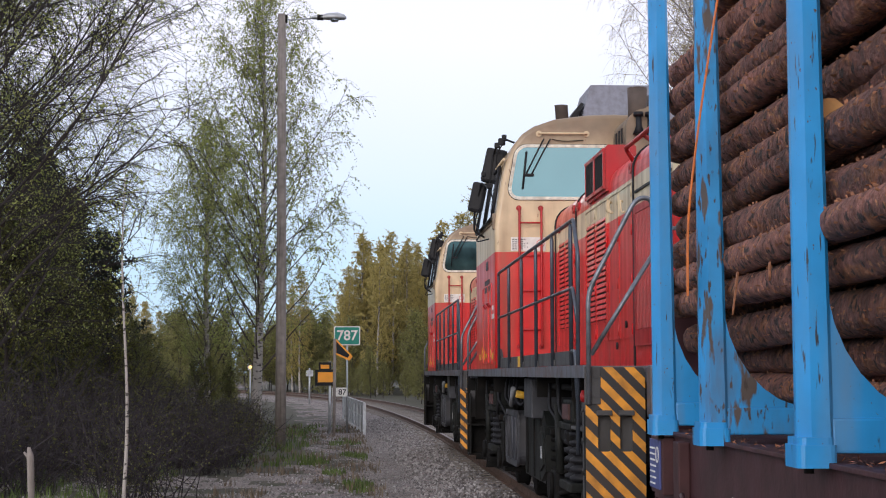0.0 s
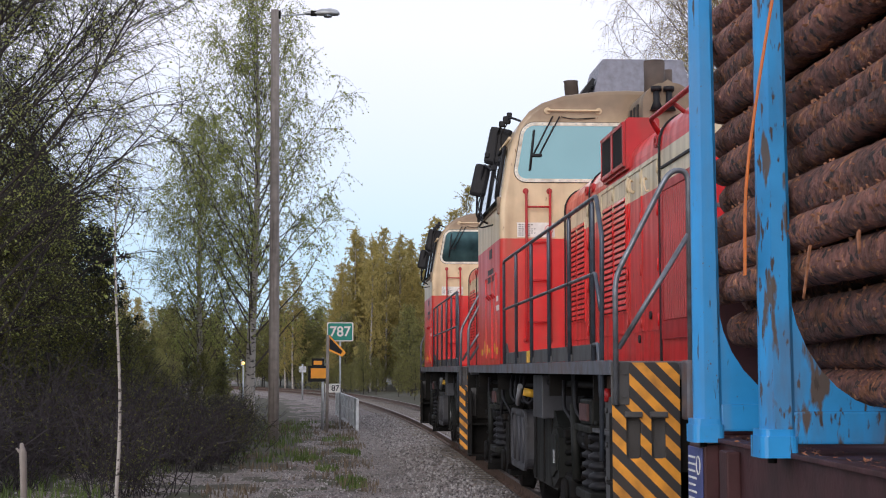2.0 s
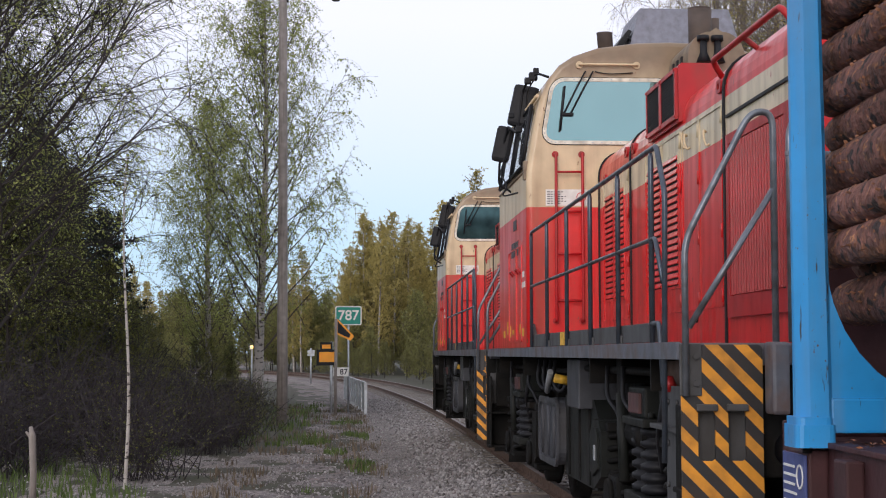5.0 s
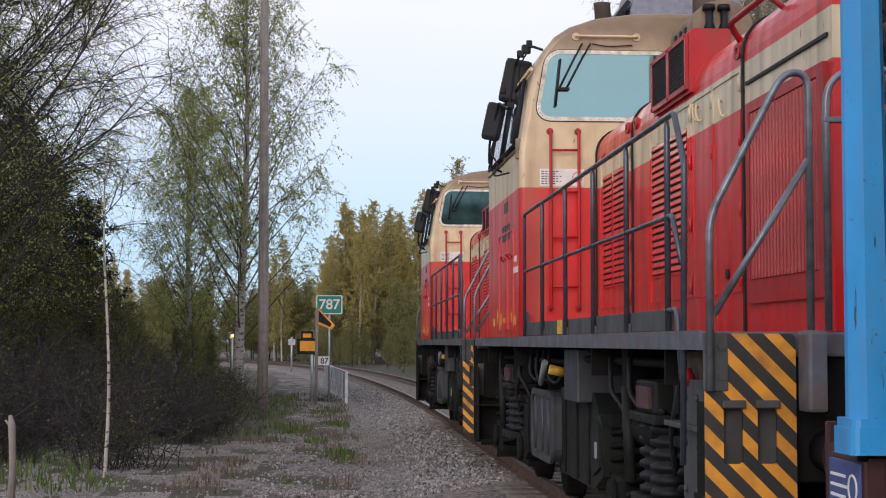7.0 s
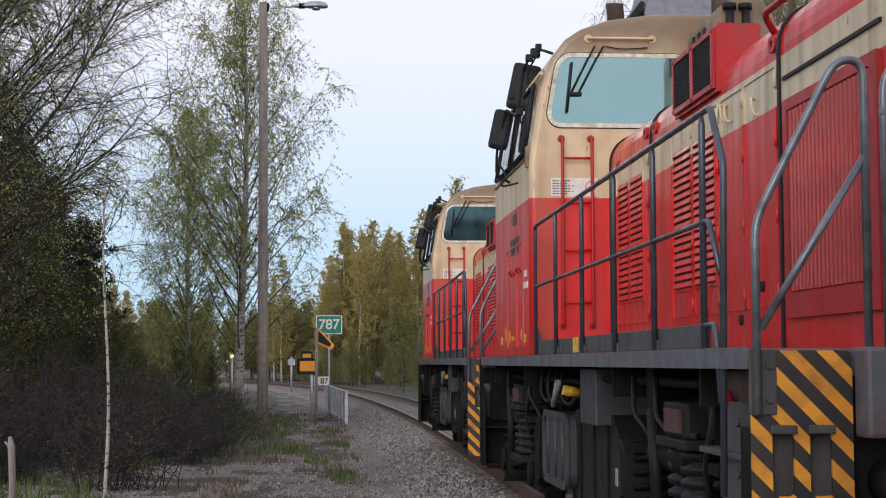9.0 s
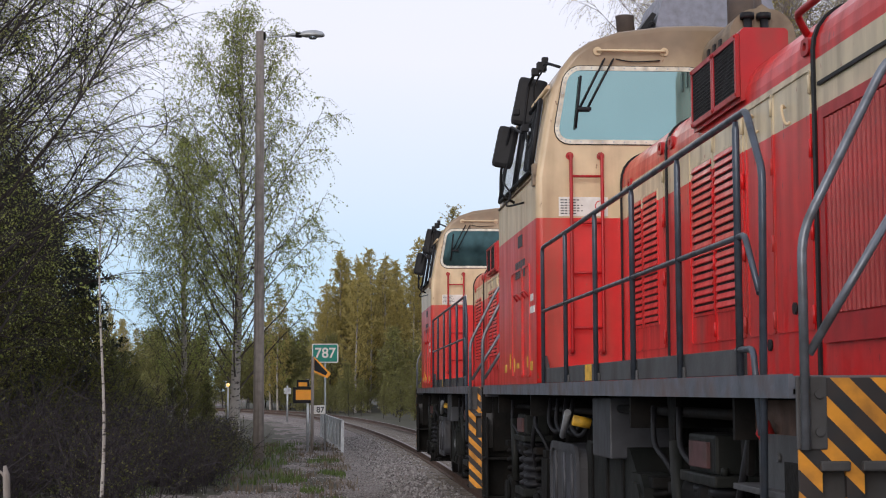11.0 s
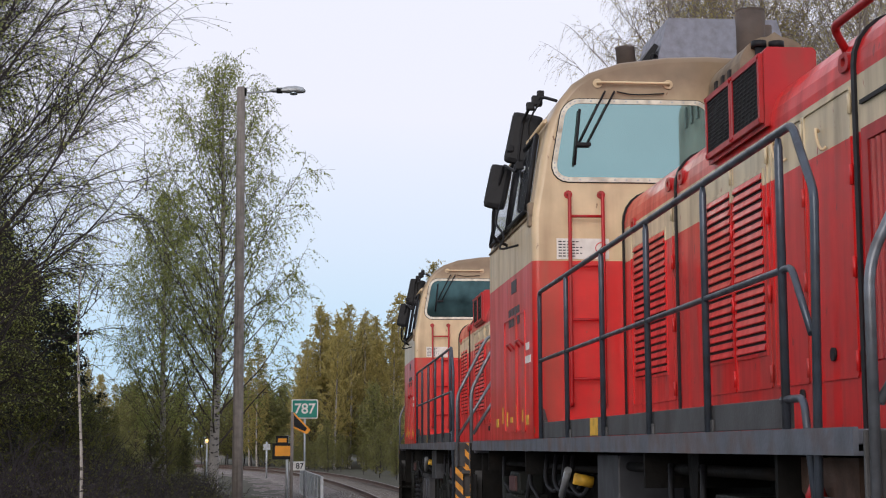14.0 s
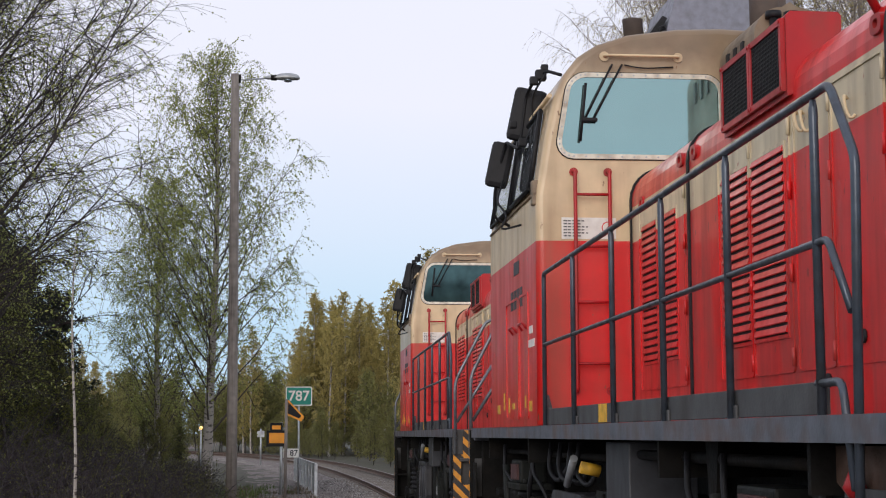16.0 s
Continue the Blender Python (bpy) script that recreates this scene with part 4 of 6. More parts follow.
        for x in (0.96, 0.36):
            part("bar_foot", tubed([(s * x, 0.0, 4.60), (s * x, -0.015, 4.60)], 0.04, 10), M_CREAM, gb)
        wp = part("wiper", tubed([(s * 0.90, -0.02, 4.53), (s * 0.92, -0.06, 4.5), (s * 1.13, -0.05, 4.08)], 0.009, 6), M_BLACK, cab, "black window wiper")
        part("wiper_arm", tubed([(s * 0.82, -0.02, 4.53), (s * 0.84, -0.06, 4.5), (s * 1.06, -0.05, 4.08)], 0.009, 6), M_BLACK, wp)
        part("blade", tubed([(s * 1.12, -0.045, 4.37), (s * 1.17, -0.045, 3.9)], 0.012, 6), M_BLACK, wp)
        part("pivot", boxed(min(s * 1.15, s * 1.03), max(s * 1.15, s * 1.03), -0.06, -0.03, 4.06, 4.09, 0.006), M_BLACK, wp)
        part("hose", tubed(bent([(s * 0.80, -0.02, 4.53), (s * 0.66, -0.03, 4.50), (s * 0.40, -0.02, 4.52)], 0.1), 0.006, 5), M_BLACK, wp)
        # mirrors
        def leaning(name, xc, yc, zc, w, h, lean, parent):
            bm = boxed(-w / 2, w / 2, -0.05, 0.05, -h / 2, h / 2, 0.045)
            bm.transform(pose(s * xc, yc, zc, 0, -s * lean, s * 8))
            return part(name, bm, M_BLACK, parent)
        mir = tagged(leaning("mirror", 1.43, 1.05, 4.325, 0.28, 0.47, 12, cab), "black rear-view mirror on an arm")
        leaning("small_mirror", 1.62, 1.40, 3.95, 0.20, 0.41, 12, mir)
        part("mirror_arm", tubed(bent([(s * 1.22, 0.5, 4.56), (s * 1.32, 0.62, 4.62), (s * 1.40, 0.80, 4.58), (s * 1.44, 1.0, 4.49), (s * 1.50, 1.02, 4.02), (s * 1.58, 1.3, 4.14), (s * 1.66, 1.44, 3.72), (s * 1.66, 1.5, 3.5), (s * 1.52, 1.5, 3.42)], 0.05), 0.014, 7), M_BLACK, mir)
        for dx, dz, sz in ((1.36, 4.60, 0.045), (1.33, 4.66, 0.03), (1.42, 4.55, 0.035), (1.52, 4.02, 0.035), (1.60, 4.17, 0.03)):
            part("mirror_clamp", boxed(s * dx - sz, s * dx + sz, 0.66, 0.66 + 2 * sz, dz - sz, dz + sz, 0.012), M_BLACK, mir)
        part("cable", tubed(bent([(s * 1.33, 0.62, 4.6), (s * 1.44, 0.75, 4.42), (s * 1.40, 0.8, 4.2), (s * 1.5, 0.9, 4.0), (s * 1.46, 0.6, 3.75), (s * 1.54, 0.3, 3.62), (s * 1.52, 0.1, 3.58)], 0.12), 0.009, 5), M_BLACK, mir)
        part("cable", tubed(bent([(s * 1.60, 1.3, 3.80), (s * 1.68, 1.2, 3.6), (s * 1.62, 0.9, 3.42), (s * 1.70, 0.9, 3.30), (s * 1.52, 0.8, 3.34)], 0.1), 0.010, 5), M_BLACK, mir)
        part("window_stay", boxed(s * 1.515 - 0.03, s * 1.515 + 0.03, 0.04, 0.14, 3.40, 3.60, 0.015), M_SOOTCREAM, cab)
    # roof gear
    part("exhaust_pipe", tubed([(-0.58, 0.55, 4.76), (-0.60, 0.55, 5.04), (-0.60, 0.55, 5.055)], 0.085, 16, radii=[0.085, 0.085, 0.09]), M_SOOT, loco, "sooty stub exhaust pipe")
    bm = prismed([(-0.36, 4.82), (-0.22, 5.32), (0.75, 5.32), (0.9, 4.82)], "y", 0.5, 1.5)
    rb = part("roof_box", bm, M_BOXGREY, loco, "dark grey scuffed roof cooling box")
    part("flap", prismed([(-0.56, 4.80), (-0.34, 5.10), (-0.30, 5.08), (-0.44, 4.80)], "y", 0.55, 1.4), M_BLACK, rb)
    part("hook", tubed([(-0.36 + 0.03 * math.cos(a), 0.48, 4.96 + 0.03 * math.sin(a)) for a in np.linspace(0, math.tau, 12)], 0.008, 5), M_BLACK, rb)
    bm = prismed(arch(0.28, 3.6, 4.52, 0.22, 4.80, 8), "y", -1.0, -0.06)
    fair = part("stack_fairing", bm, M_SOOTCREAM, loco, "grimy cream exhaust fairing with slots", smooth=False)
    fair.matrix_basis = pose(0.25, 0, 0)
    for i in range(3):
        part("slot", boxed(-0.295, -0.272, -0.75 + i * 0.2, -0.68 + i * 0.2, 4.38, 4.56, 0.006), M_BLACK, fair)
    stack = part("chimney", tubed([(0.18, -0.6, 4.6), (0.18, -0.6, 4.86), (0.18, -0.6, 5.06), (0.18, -0.6, 5.08), (0.18, -0.6, 5.04)], 0.13, 20, radii=[0.115, 0.115, 0.12, 0.12, 0.10]), M_SOOT, loco, "brown sooty round exhaust stack")
    part("chimney_pipe", tubed([(0.40, -0.3, 4.6), (0.40, -0.3, 5.04)], 0.05, 12), M_SOOT, stack)
    for i, x in enumerate((0.11, 0.25)):
        hn = part("horn", tubed([(x, -1.02, 4.66), (x, -1.05, 4.66), (x, -1.06, 4.54), (x, -1.06, 4.44)], 0.05, 14, radii=[0.03, 0.035, 0.035, 0.075]), M_BLACK, loco, "black bell-shaped air horn")
        part("horn_cap", tubed([(x, -1.04, 4.66), (x, -1.04, 4.71)], 0.06, 12), M_BLACK, hn)
    # underside
    build_bogie(loco, -5.1)
    build_bogie(loco, 2.5)
    for s in (-1, 1):
        part("battery_box", boxed(min(s * 1.38, s * 0.95), max(s * 1.38, s * 0.95), -2.62, -1.92, 1.12, 1.545, 0.012), M_STEELBOX, loco, "light grey steel equipment box")
        bm = prismed([(-2.85, 0.44), (-1.0, 0.44), (-0.82, 0.56), (-0.82, 1.06), (-0.98, 1.20), (-2.7, 1.20), (-2.98, 1.02), (-2.98, 0.58)], "x", min(s * 1.26, s * 0.7), max(s * 1.26, s * 0.7))
        tank = part("fuel_tank", bm, M_TANK, loco, "dark dirty fuel tank, deepened in colour for shade")
        for y in (-2.5, -1.9, -1.25):
            part("tank_strap", boxed(min(s * 1.258, s * 1.275), max(s * 1.258, s * 1.275), y - 0.03, y + 0.03, 0.46, 1.18, 0.004), M_UNDER, tank)
        bm = prismed([(-3.66, 0.62), (-3.30, 0.50), (-3.16, 0.60), (-3.16, 0.98), (-3.26, 1.06), (-3.56, 1.06), (-3.66, 0.98)], "x", min(s * 1.36, s * 1.17), max(s * 1.36, s * 1.17))
        angled = part("valve_box", bm, M_TANK, loco, "angular dark steel valve box")
        part("lid", prismed([(-3.60, 0.68), (-3.32, 0.60), (-3.22, 0.66), (-3.22, 0.94), (-3.30, 1.0), (-3.52, 1.0), (-3.60, 0.94)], "x", min(s * 1.36, s * 1.38), max(s * 1.36, s * 1.38)), M_TANK, angled)
        part("data_plate", boxed(min(s * 1.38, s * 1.386), max(s * 1.38, s * 1.386), -3.50, -3.42, 0.74, 0.86), M_GALV, angled)
        bm = prismed([(p, q) for p, q in round_rect(-1.0, 0.40, 0.52, 1.14, 0.16, 6)], "x", min(s * 1.34, s * 0.9), max(s * 1.34, s * 0.9))
        cover = part("air_tank_cover", bm, M_STEELBOX, loco, "scuffed grey rounded cover")
        part("cover_lip", ring_plate(bmesh.new(), round_rect(-1.02, 0.42, 0.50, 1.16, 0.17, 6), round_rect(-0.96, 0.36, 0.56, 1.10, 0.14, 6), "x", min(s * 1.33, s * 1.36), max(s * 1.33, s * 1.36)), M_STEELBOX, cover)
        for y in (-0.75, -0.35, 0.1):
            part("cover_rib", tubed([(s * 1.345, y, 0.58), (s * 1.345, y, 1.08)], 0.018, 6), M_STEELBOX, cover)
        bm = boxed(min(s * 1.385, s * 1.40), max(s * 1.385, s * 1.40), -7.16, -6.44, 0.40, 1.40, 0.004)
        for y in (-6.52, -6.78, -7.08):
            for zz in (0.55, 0.80, 1.05, 1.30):
                tube(bm, [(s * 1.398, y, zz), (s * 1.416, y, zz)], 0.02, 8)
        part("step_wing_plate", bm, M_KICK, loco, "bolted brown-grey steel step cheek")
        part("wing_shelf", boxed(min(s * 1.30, s * 1.46), max(s * 1.30, s * 1.46), -7.1, -6.2, 1.13, 1.16, 0.006), M_KICK, loco)
        for y in (-4.6, -3.9, 1.4, 3.2):
            part("brake_pipe", tubed(bent([(s * 1.34, y, 1.50), (s * 1.36, y - 0.06, 1.26), (s * 1.32, y - 0.3, 1.16), (s * 1.22, y - 0.34, 0.9)], 0.1), 0.018, 7), M_BLACK, loco)
        for y in (-4.35, -5.95):
            part("hanger", prismed([(y - 0.12, 1.56), (y + 0.12, 1.56), (y + 0.05, 1.18), (y - 0.05, 1.18)], "x", min(s * 1.30, s * 1.33), max(s * 1.30, s * 1.33)), M_UNDER, loco)
        part("pipe_run", tubed([(s * 1.3, -6.4, 1.47), (s * 1.3, -2.5, 1.47)], 0.03, 8), M_UNDER, loco)
        part("pipe_run", tubed([(s * 1.25, -1.7, 1.43), (s * 1.25, 4.2, 1.43)], 0.025, 8), M_UNDER, loco)
        for i, y in enumerate((-0.2, -0.55, 0.25, 0.7)):
            part("hose_loop", tubed(bent([(s * 1.3, y, 1.53), (s * 1.34, y - 0.05, 1.3), (s * 1.28, y - 0.25, 1.2), (s * 1.2, y - 0.3, 1.38)], 0.12), 0.02, 7), M_BLACK, loco)
        part("filler_cap", tubed([(s * 1.22, -0.9, 1.33), (s * 1.36, -0.9, 1.36)], 0.045, 12), M_YELLOW, loco, "yellow filler cap")
        part("lever", tubed([(s * 1.36, -0.35, 1.22), (s * 1.38, -0.75, 1.42)], 0.03, 8), M_GALV, loco)
        part("support_bracket", prismed([(-6.9, 1.55), (-6.2, 1.55), (-6.2, 1.42), (-6.7, 1.2), (-6.9, 1.2)], "x", min(s * 1.35, s * 1.0), max(s * 1.35, s * 1.0)), M_RUST, loco)
        part("marker_ball", tubed([(s * 1.40, -6.55, 1.36), (s * 1.40, -6.55, 1.40), (s * 1.40, -6.55, 1.46)], 0.035, 10, radii=[0.02, 0.045, 0.02]), M_RED, loco)
        for y in (-6.2, -3.7, 1.0, 3.6):
            part("cross_bracket", boxed(min(s * 1.45, s * 0.7), max(s * 1.45, s * 0.7), y - 0.02, y + 0.02, 1.36, 1.56), M_UNDER, loco)
    build_end(loco, -7.3, -1)
    build_end(loco, 4.6, 1)
    return loco


loco_near = build_loco()
loco_far = copy_thing(loco_near, on_track(33.4))
for o in list(loco_far.children_recursive):
    if o.name.split(".")[0] in ("exhaust_pipe", "roof_box", "flap", "hook", "chimney", "chimney_pipe", "stack_fairing", "slot", "horn", "horn_cap"):
        bpy.data.objects.remove(o)
    elif o.name.startswith("pane"):
        o.data = o.data.copy()
        o.data.materials[0] = M_DIMGLASS


# ---- the timber wagon ----
def build_wagon():
    wagon = thing("timber_wagon", "brown flat timber wagon with tall chipped blue stakes", "freight wagon")
    y0, y1 = -25.0, -9.25
    for s in (-1, 1):
        bm = prismed([(s * 1.36, 1.22), (s * 1.36, 0.80), (s * 1.22, 0.80), (s * 1.22, 0.83), (s * 1.33, 0.83), (s * 1.33, 1.19), (s * 1.22, 1.19), (s * 1.22, 1.22)], "y", y0, y1)
        sb = part("sole_bar", bm, M_MAROON, wagon, "dirty maroon-brown side beam")
        bm = boxed(min(s * 1.30, s * 1.385), max(s * 1.30, s * 1.385), y0, y1 - 0.6, 1.224, 1.246, 0.004)
        part("edge_bead", bm, M_MAROON, sb)
        for i, w in enumerate((0.05, 0.03, 0.03, 0.05, 0.03, 0.05, 0.03, 0.05)):
            part("number_bar", boxed(min(s * 1.358, s * 1.366), max(s * 1.358, s * 1.366), -12.75 - i * 0.085 - w, -12.75 - i * 0.085, 0.95, 1.06), M_WHITE, sb, "white bar in place of a number")
        part("small_mark", prismed([(-11.55, 0.97), (-11.62, 0.97), (-11.585, 0.91)], "x", min(s * 1.358, s * 1.365), max(s * 1.358, s * 1.365)), M_WHITE, sb)
        lp = part("blue_notice", boxed(min(s * 1.44, s * 1.452), max(s * 1.44, s * 1.452), -9.95, -9.60, 0.89, 1.19, 0.004), mat("notice_blue", (0.05, 0.07, 0.22), 0.5, 0, 0.1, 6, (0.1, 0.08, 0.1), 0.4, 8, bump=0) if s < 0 else M_MAROON, wagon, "blue notice plate with white lines")
        bm = bmesh.new()
        for i in range(7):
            box(bm, min(s * 1.452, s * 1.456), max(s * 1.452, s * 1.456), -9.80 - 0.03 * (i % 2), -9.63, 0.915 + i * 0.036, 0.925 + i * 0.036)
        part("small_print", bm, M_WHITE, lp)
        ring = [[(-9.88 + r * math.cos(a), 1.10 + r * math.sin(a)) for a in np.linspace(0, math.tau, 17)[:-1]] for r in (0.05, 0.042)]
        part("white_ring", ring_plate(bmesh.new(), ring[0], ring[1], "x", min(s * 1.452, s * 1.456), max(s * 1.452, s * 1.456)), M_WHITE, lp)
        part("plate_holder", boxed(min(s * 1.36, s * 1.44), max(s * 1.36, s * 1.44), -9.97, -9.58, 0.86, 1.21, 0.01), M_MAROON, wagon)
        part("lashing_bracket", boxed(min(s * 1.36, s * 1.43), max(s * 1.36, s * 1.43), -10.45, -10.28, 0.86, 1.2, 0.01), M_MAROON, wagon)
        part("hand_lever", tubed(bent([(s * 1.42, -10.5, 0.9), (s * 1.46, -10.8, 0.86), (s * 1.46, -11.0, 0.88)], 0.03), 0.018, 6), M_MAROON, wagon)
        bm = tubed([(s * 0.88, y1, 1.06), (s * 0.88, y1 + 0.42, 1.06)], 0.11, 16)
        tube(bm, [(s * 0.88, y1 + 0.42, 1.06), (s * 0.88, y1 + 0.47, 1.06)], 0.21, 20)
        part("buffer", bm, M_UNDER, wagon)
    part("end_beam", boxed(-1.36, 1.36, y1 - 0.02, y1 + 0.02, 0.78, 1.3, 0.01), M_MAROON, wagon)
    part("end_wall", boxed(-1.30, 1.30, y1 - 0.16, y1 - 0.09, 1.23, 2.25, 0.012), M_MAROON, wagon, "low maroon steel end wall")
    part("floor", boxed(-1.33, 1.33, y0, y1, 1.19, 1.235), M_MAROON, wagon)
    for y in (-9.94, -11.37, -13.28, -14.95, -17.0, -18.6, -20.6, -22.4):
        st = part("bolster", boxed(-1.36, 1.36, y - 0.075, y + 0.075, 1.28, 1.42, 0.012), M_BLUEWORN if y == -11.37 else M_BLUE, wagon, "blue cross bolster, scraped")
        for s in (-1, 1):
            lo, hi = 1.30, 4.45
            bm = bmesh.new()
            secs = []
            for z, w, dp in ((lo, 0.0, 0.09), (2.2, 0.008, 0.085), (3.2, 0.018, 0.078), (hi, 0.03, 0.07)):
                loop = [(-1.484, -0.1 * dp), (-1.445, -dp), (-1.370 - w, -dp), (-1.352 - w, -dp + 0.02), (-1.352 - w, dp - 0.02), (-1.370 - w, dp), (-1.445, dp), (-1.484, 0.3 * dp)]
                secs.append([bm.verts.new((-s * x, y + q, z)) for x, q in loop])
            for q, w in zip(secs, secs[1:]):
                for i in range(8):
                    bm.faces.new((q[i], q[(i + 1) % 8], w[(i + 1) % 8], w[i]))
            bm.faces.new(secs[0])
            bm.faces.new(secs[-1])
            paint = M_BLUEWORN if y == -11.37 else M_BLUE
            stake = part("stake", bm, paint, wagon, "tall blue steel stake, scraped and rusty" if y == -11.37 else "tall bright blue steel stake, paint chipped")
            curve = [(-1.372, 1.30), (-1.372, 2.02)] + [(-1.372 + 0.46 * (1 - math.cos(a)), 1.42 + 0.60 * (1 - math.sin(a))) for a in np.linspace(0, math.pi / 2, 9)][1:] + [(-0.86, 1.42), (-0.86, 1.30)]
            part("gusset", prismed([(-s * x, z) for x, z in curve], "y", y - 0.062, y + 0.062), paint, stake)
            part("foot_cap", prismed(round_rect(-1.508, -1.345, y - 0.11, y + 0.11, 0.03, 3) if s > 0 else round_rect(1.345, 1.508, y - 0.11, y + 0.11, 0.03, 3), "z", 1.225, 1.315), M_BLUE, stake)
            part("foot_collar", prismed(round_rect(-1.500, -1.353, y - 0.10, y + 0.10, 0.03, 3) if s > 0 else round_rect(1.353, 1.500, y - 0.10, y + 0.10, 0.03, 3), "z", 1.315, 1.345), M_BLUE, stake)
            part("bolt", tubed([(-s * 1.44, y - 0.02, 1.20), (-s * 1.44, y - 0.02, 1.226)], 0.02, 6), M_UNDER, stake)
    for yc in (-11.6, -22.6):
        bg = part("wagon_bogie", boxed(-1.08, -0.96, yc - 1.3, yc + 1.3, 0.42, 0.68, 0.04), M_UNDER, wagon, "dark wagon bogie")
        part("side_frame", boxed(0.96, 1.08, yc - 1.3, yc + 1.3, 0.42, 0.68, 0.04), M_UNDER, bg)
        for dy in (-0.9, 0.9):
            for s in (-1, 1):
                part("wheel", tubed([(s * 0.73, yc + dy, 0.46), (s * 0.86, yc + dy, 0.46)], 0.46, 24), M_UNDER, bg)
                part("axle_box", tubed([(s * 1.0, yc + dy, 0.46), (s * 1.16, yc + dy, 0.46)], 0.14, 12), M_UNDER, bg)
        part("centre_beam", boxed(-0.96, 0.96, yc - 0.2, yc + 0.2, 0.5, 0.82), M_UNDER, bg)
    strap = [(-1.46, -12.75, 4.4), (-1.51, -12.25, 3.6), (-1.54, -11.75, 2.9), (-1.548, -11.42, 2.4), (-1.54, -11.36, 2.0)]
    bm = bmesh.new()
    vs = [[bm.verts.new((x, y + o, z)) for o in (-0.022, 0.022)] + [bm.verts.new((x + 0.004, y + o, z)) for o in (0.022, -0.022)] for x, y, z in bent(strap, 0.25, 5)]
    for a, b in zip(vs, vs[1:]):
        for i in range(4):
            bm.faces.new((a[i], a[(i + 1) % 4], b[(i + 1) % 4], b[i]))
    part("lashing_strap", bm, M_STRAP, wagon, "orange webbing lashing strap")
    return wagon


def log_mesh(length, r, seed):
    bm = bmesh.new()
    n_seg, k = 80, 18
    rings = []
    bend, ph = random.uniform(-0.03, 0.03), random.uniform(0, 6)
    for i in range(n_seg + 1):
        y = -length * i / n_seg
        cx, cz = bend * math.sin(y * 0.9 + ph), bend * math.cos(y * 0.7 + ph)
        ring = []
        for j in range(k):
            a = j * math.tau / k
            rr = r * (1 + 0.07 * noise.noise((math.cos(a) * 9 + seed, math.sin(a) * 9, y * 9)) + 0.14 * noise.noise((math.cos(a) * 1.3 + seed, math.sin(a) * 1.3, y * 1.6)) + 0.06 * noise.noise((math.cos(a) * 4 + seed, math.sin(a) * 4, y * 2.5)) + 0.02 * y / length)
            ring.append(bm.verts.new((cx + rr * math.cos(a), y, cz + rr * math.sin(a))))
        rings.append(ring)
    for q, w in zip(rings, rings[1:]):
        for j in range(k):
            f = bm.faces.new((q[j], q[(j + 1) % k], w[(j + 1) % k], w[j]))
            f.smooth = True
    for i in (0, -1):
        f = bm.faces.new(rings[i])
        f.material_index = 1
    for _ in range(int(length * 55)):
        i, j = random.randrange(1, n_seg), random.randrange(k)
        v = rings[i][j].co
        out = Vector((math.cos(j * math.tau / k), 0, math.sin(j * math.tau / k)))
        side = Vector((-out.z, 0, out.x))
        w, h, up = random.uniform(0.003, 0.008), random.uniform(0.008, 0.03), random.uniform(0.003, 0.015)
        y = Vector((0, 1, 0))
        f = bm.faces.new([bm.verts.new(v + q) for q in (out * 0.001 - y * h, out * up - side * w, out * up * 1.2 + y * h * 0.6, out * 0.002 + side * w)])
        f.material_index = 2
    return bm


def build_logs():
    stack = thing("log_stack", "stack of rough brown pine logs lying between blue stakes", "logs")
    z, row, cut = 1.43, 0, False
    while z < 4.2:
        rad = random.uniform(0.068, 0.102)
        x = -1.345 + rad + random.uniform(0, 0.03) + (0.30 if z < 1.6 else 0.1 if z < 1.75 else 0)
        top = 0
        while x < 1.25:
            r = rad if x < -1.1 else random.uniform(0.07, 0.1)
            if x > -0.75 and z < 3.9:
                x += 0.26
                continue
            seg_end = -9.58 - random.uniform(0, 0.22) - (0.95 if z > 3.4 else 0)
            length = 6.6 - random.uniform(0, 0.5)
            if z > 2.46 and not cut and x < -1.0:
                length, cut = 13.16 + seg_end, True
            log = part("log", log_mesh(length, r, row * 7.3 + x * 3), [M_BARK, M_CUT, M_FLAKE], stack)
            log.matrix_basis = pose(x, seg_end, z + r + random.uniform(-0.015, 0.02), random.uniform(-0.9, 0.9), random.uniform(0, 360), random.uniform(-0.5, 0.5))
            top = max(top, r)
            x += 2 * r + random.uniform(0.0, 0.03)
        z += 2 * rad * 0.94
        row += 1
    for x, y, zz, tilt, ln in ((-1.36, -11.75, 2.10, 8, 0.22), (-1.36, -12.4, 2.10, -24, 0.09)):
        bm = prismed([(-0.012, 0), (0.014, 0), (0.008, -ln), (-0.004, -ln * 0.9)], "x", -0.004, 0.004)
        o = part("bark_strip", bm, M_FLAKE, stack, "torn orange strip of bark")
        o.matrix_basis = pose(x, y, zz, tilt, 6, 0)
    bm = bmesh.new()
    for _ in range(420):
        c = Vector((random.uniform(-1.38, -1.22), random.uniform(-16.5, -9.9), 1.25 + abs(random.gauss(0, 0.008))))
        a, b = Vector((random.gauss(0, 1), random.gauss(0, 1), random.gauss(0, 0.3))).normalized(), Vector((random.gauss(0, 1), random.gauss(0, 1), random.gauss(0, 0.3))).normalized()
        h, w = random.uniform(0.006, 0.022), random.uniform(0.002, 0.007)
        bm.faces.new([bm.verts.new(c + q) for q in (a * h, b * w, -a * h, -b * w)]).material_index = random.choice((0, 0, 1))
    part("bark_litter", bm, [M_BARK, M_FLAKE], stack, "bark crumbs along the wagon edge")
    return stack


timber_wagon = build_wagon()
log_stack = build_logs()


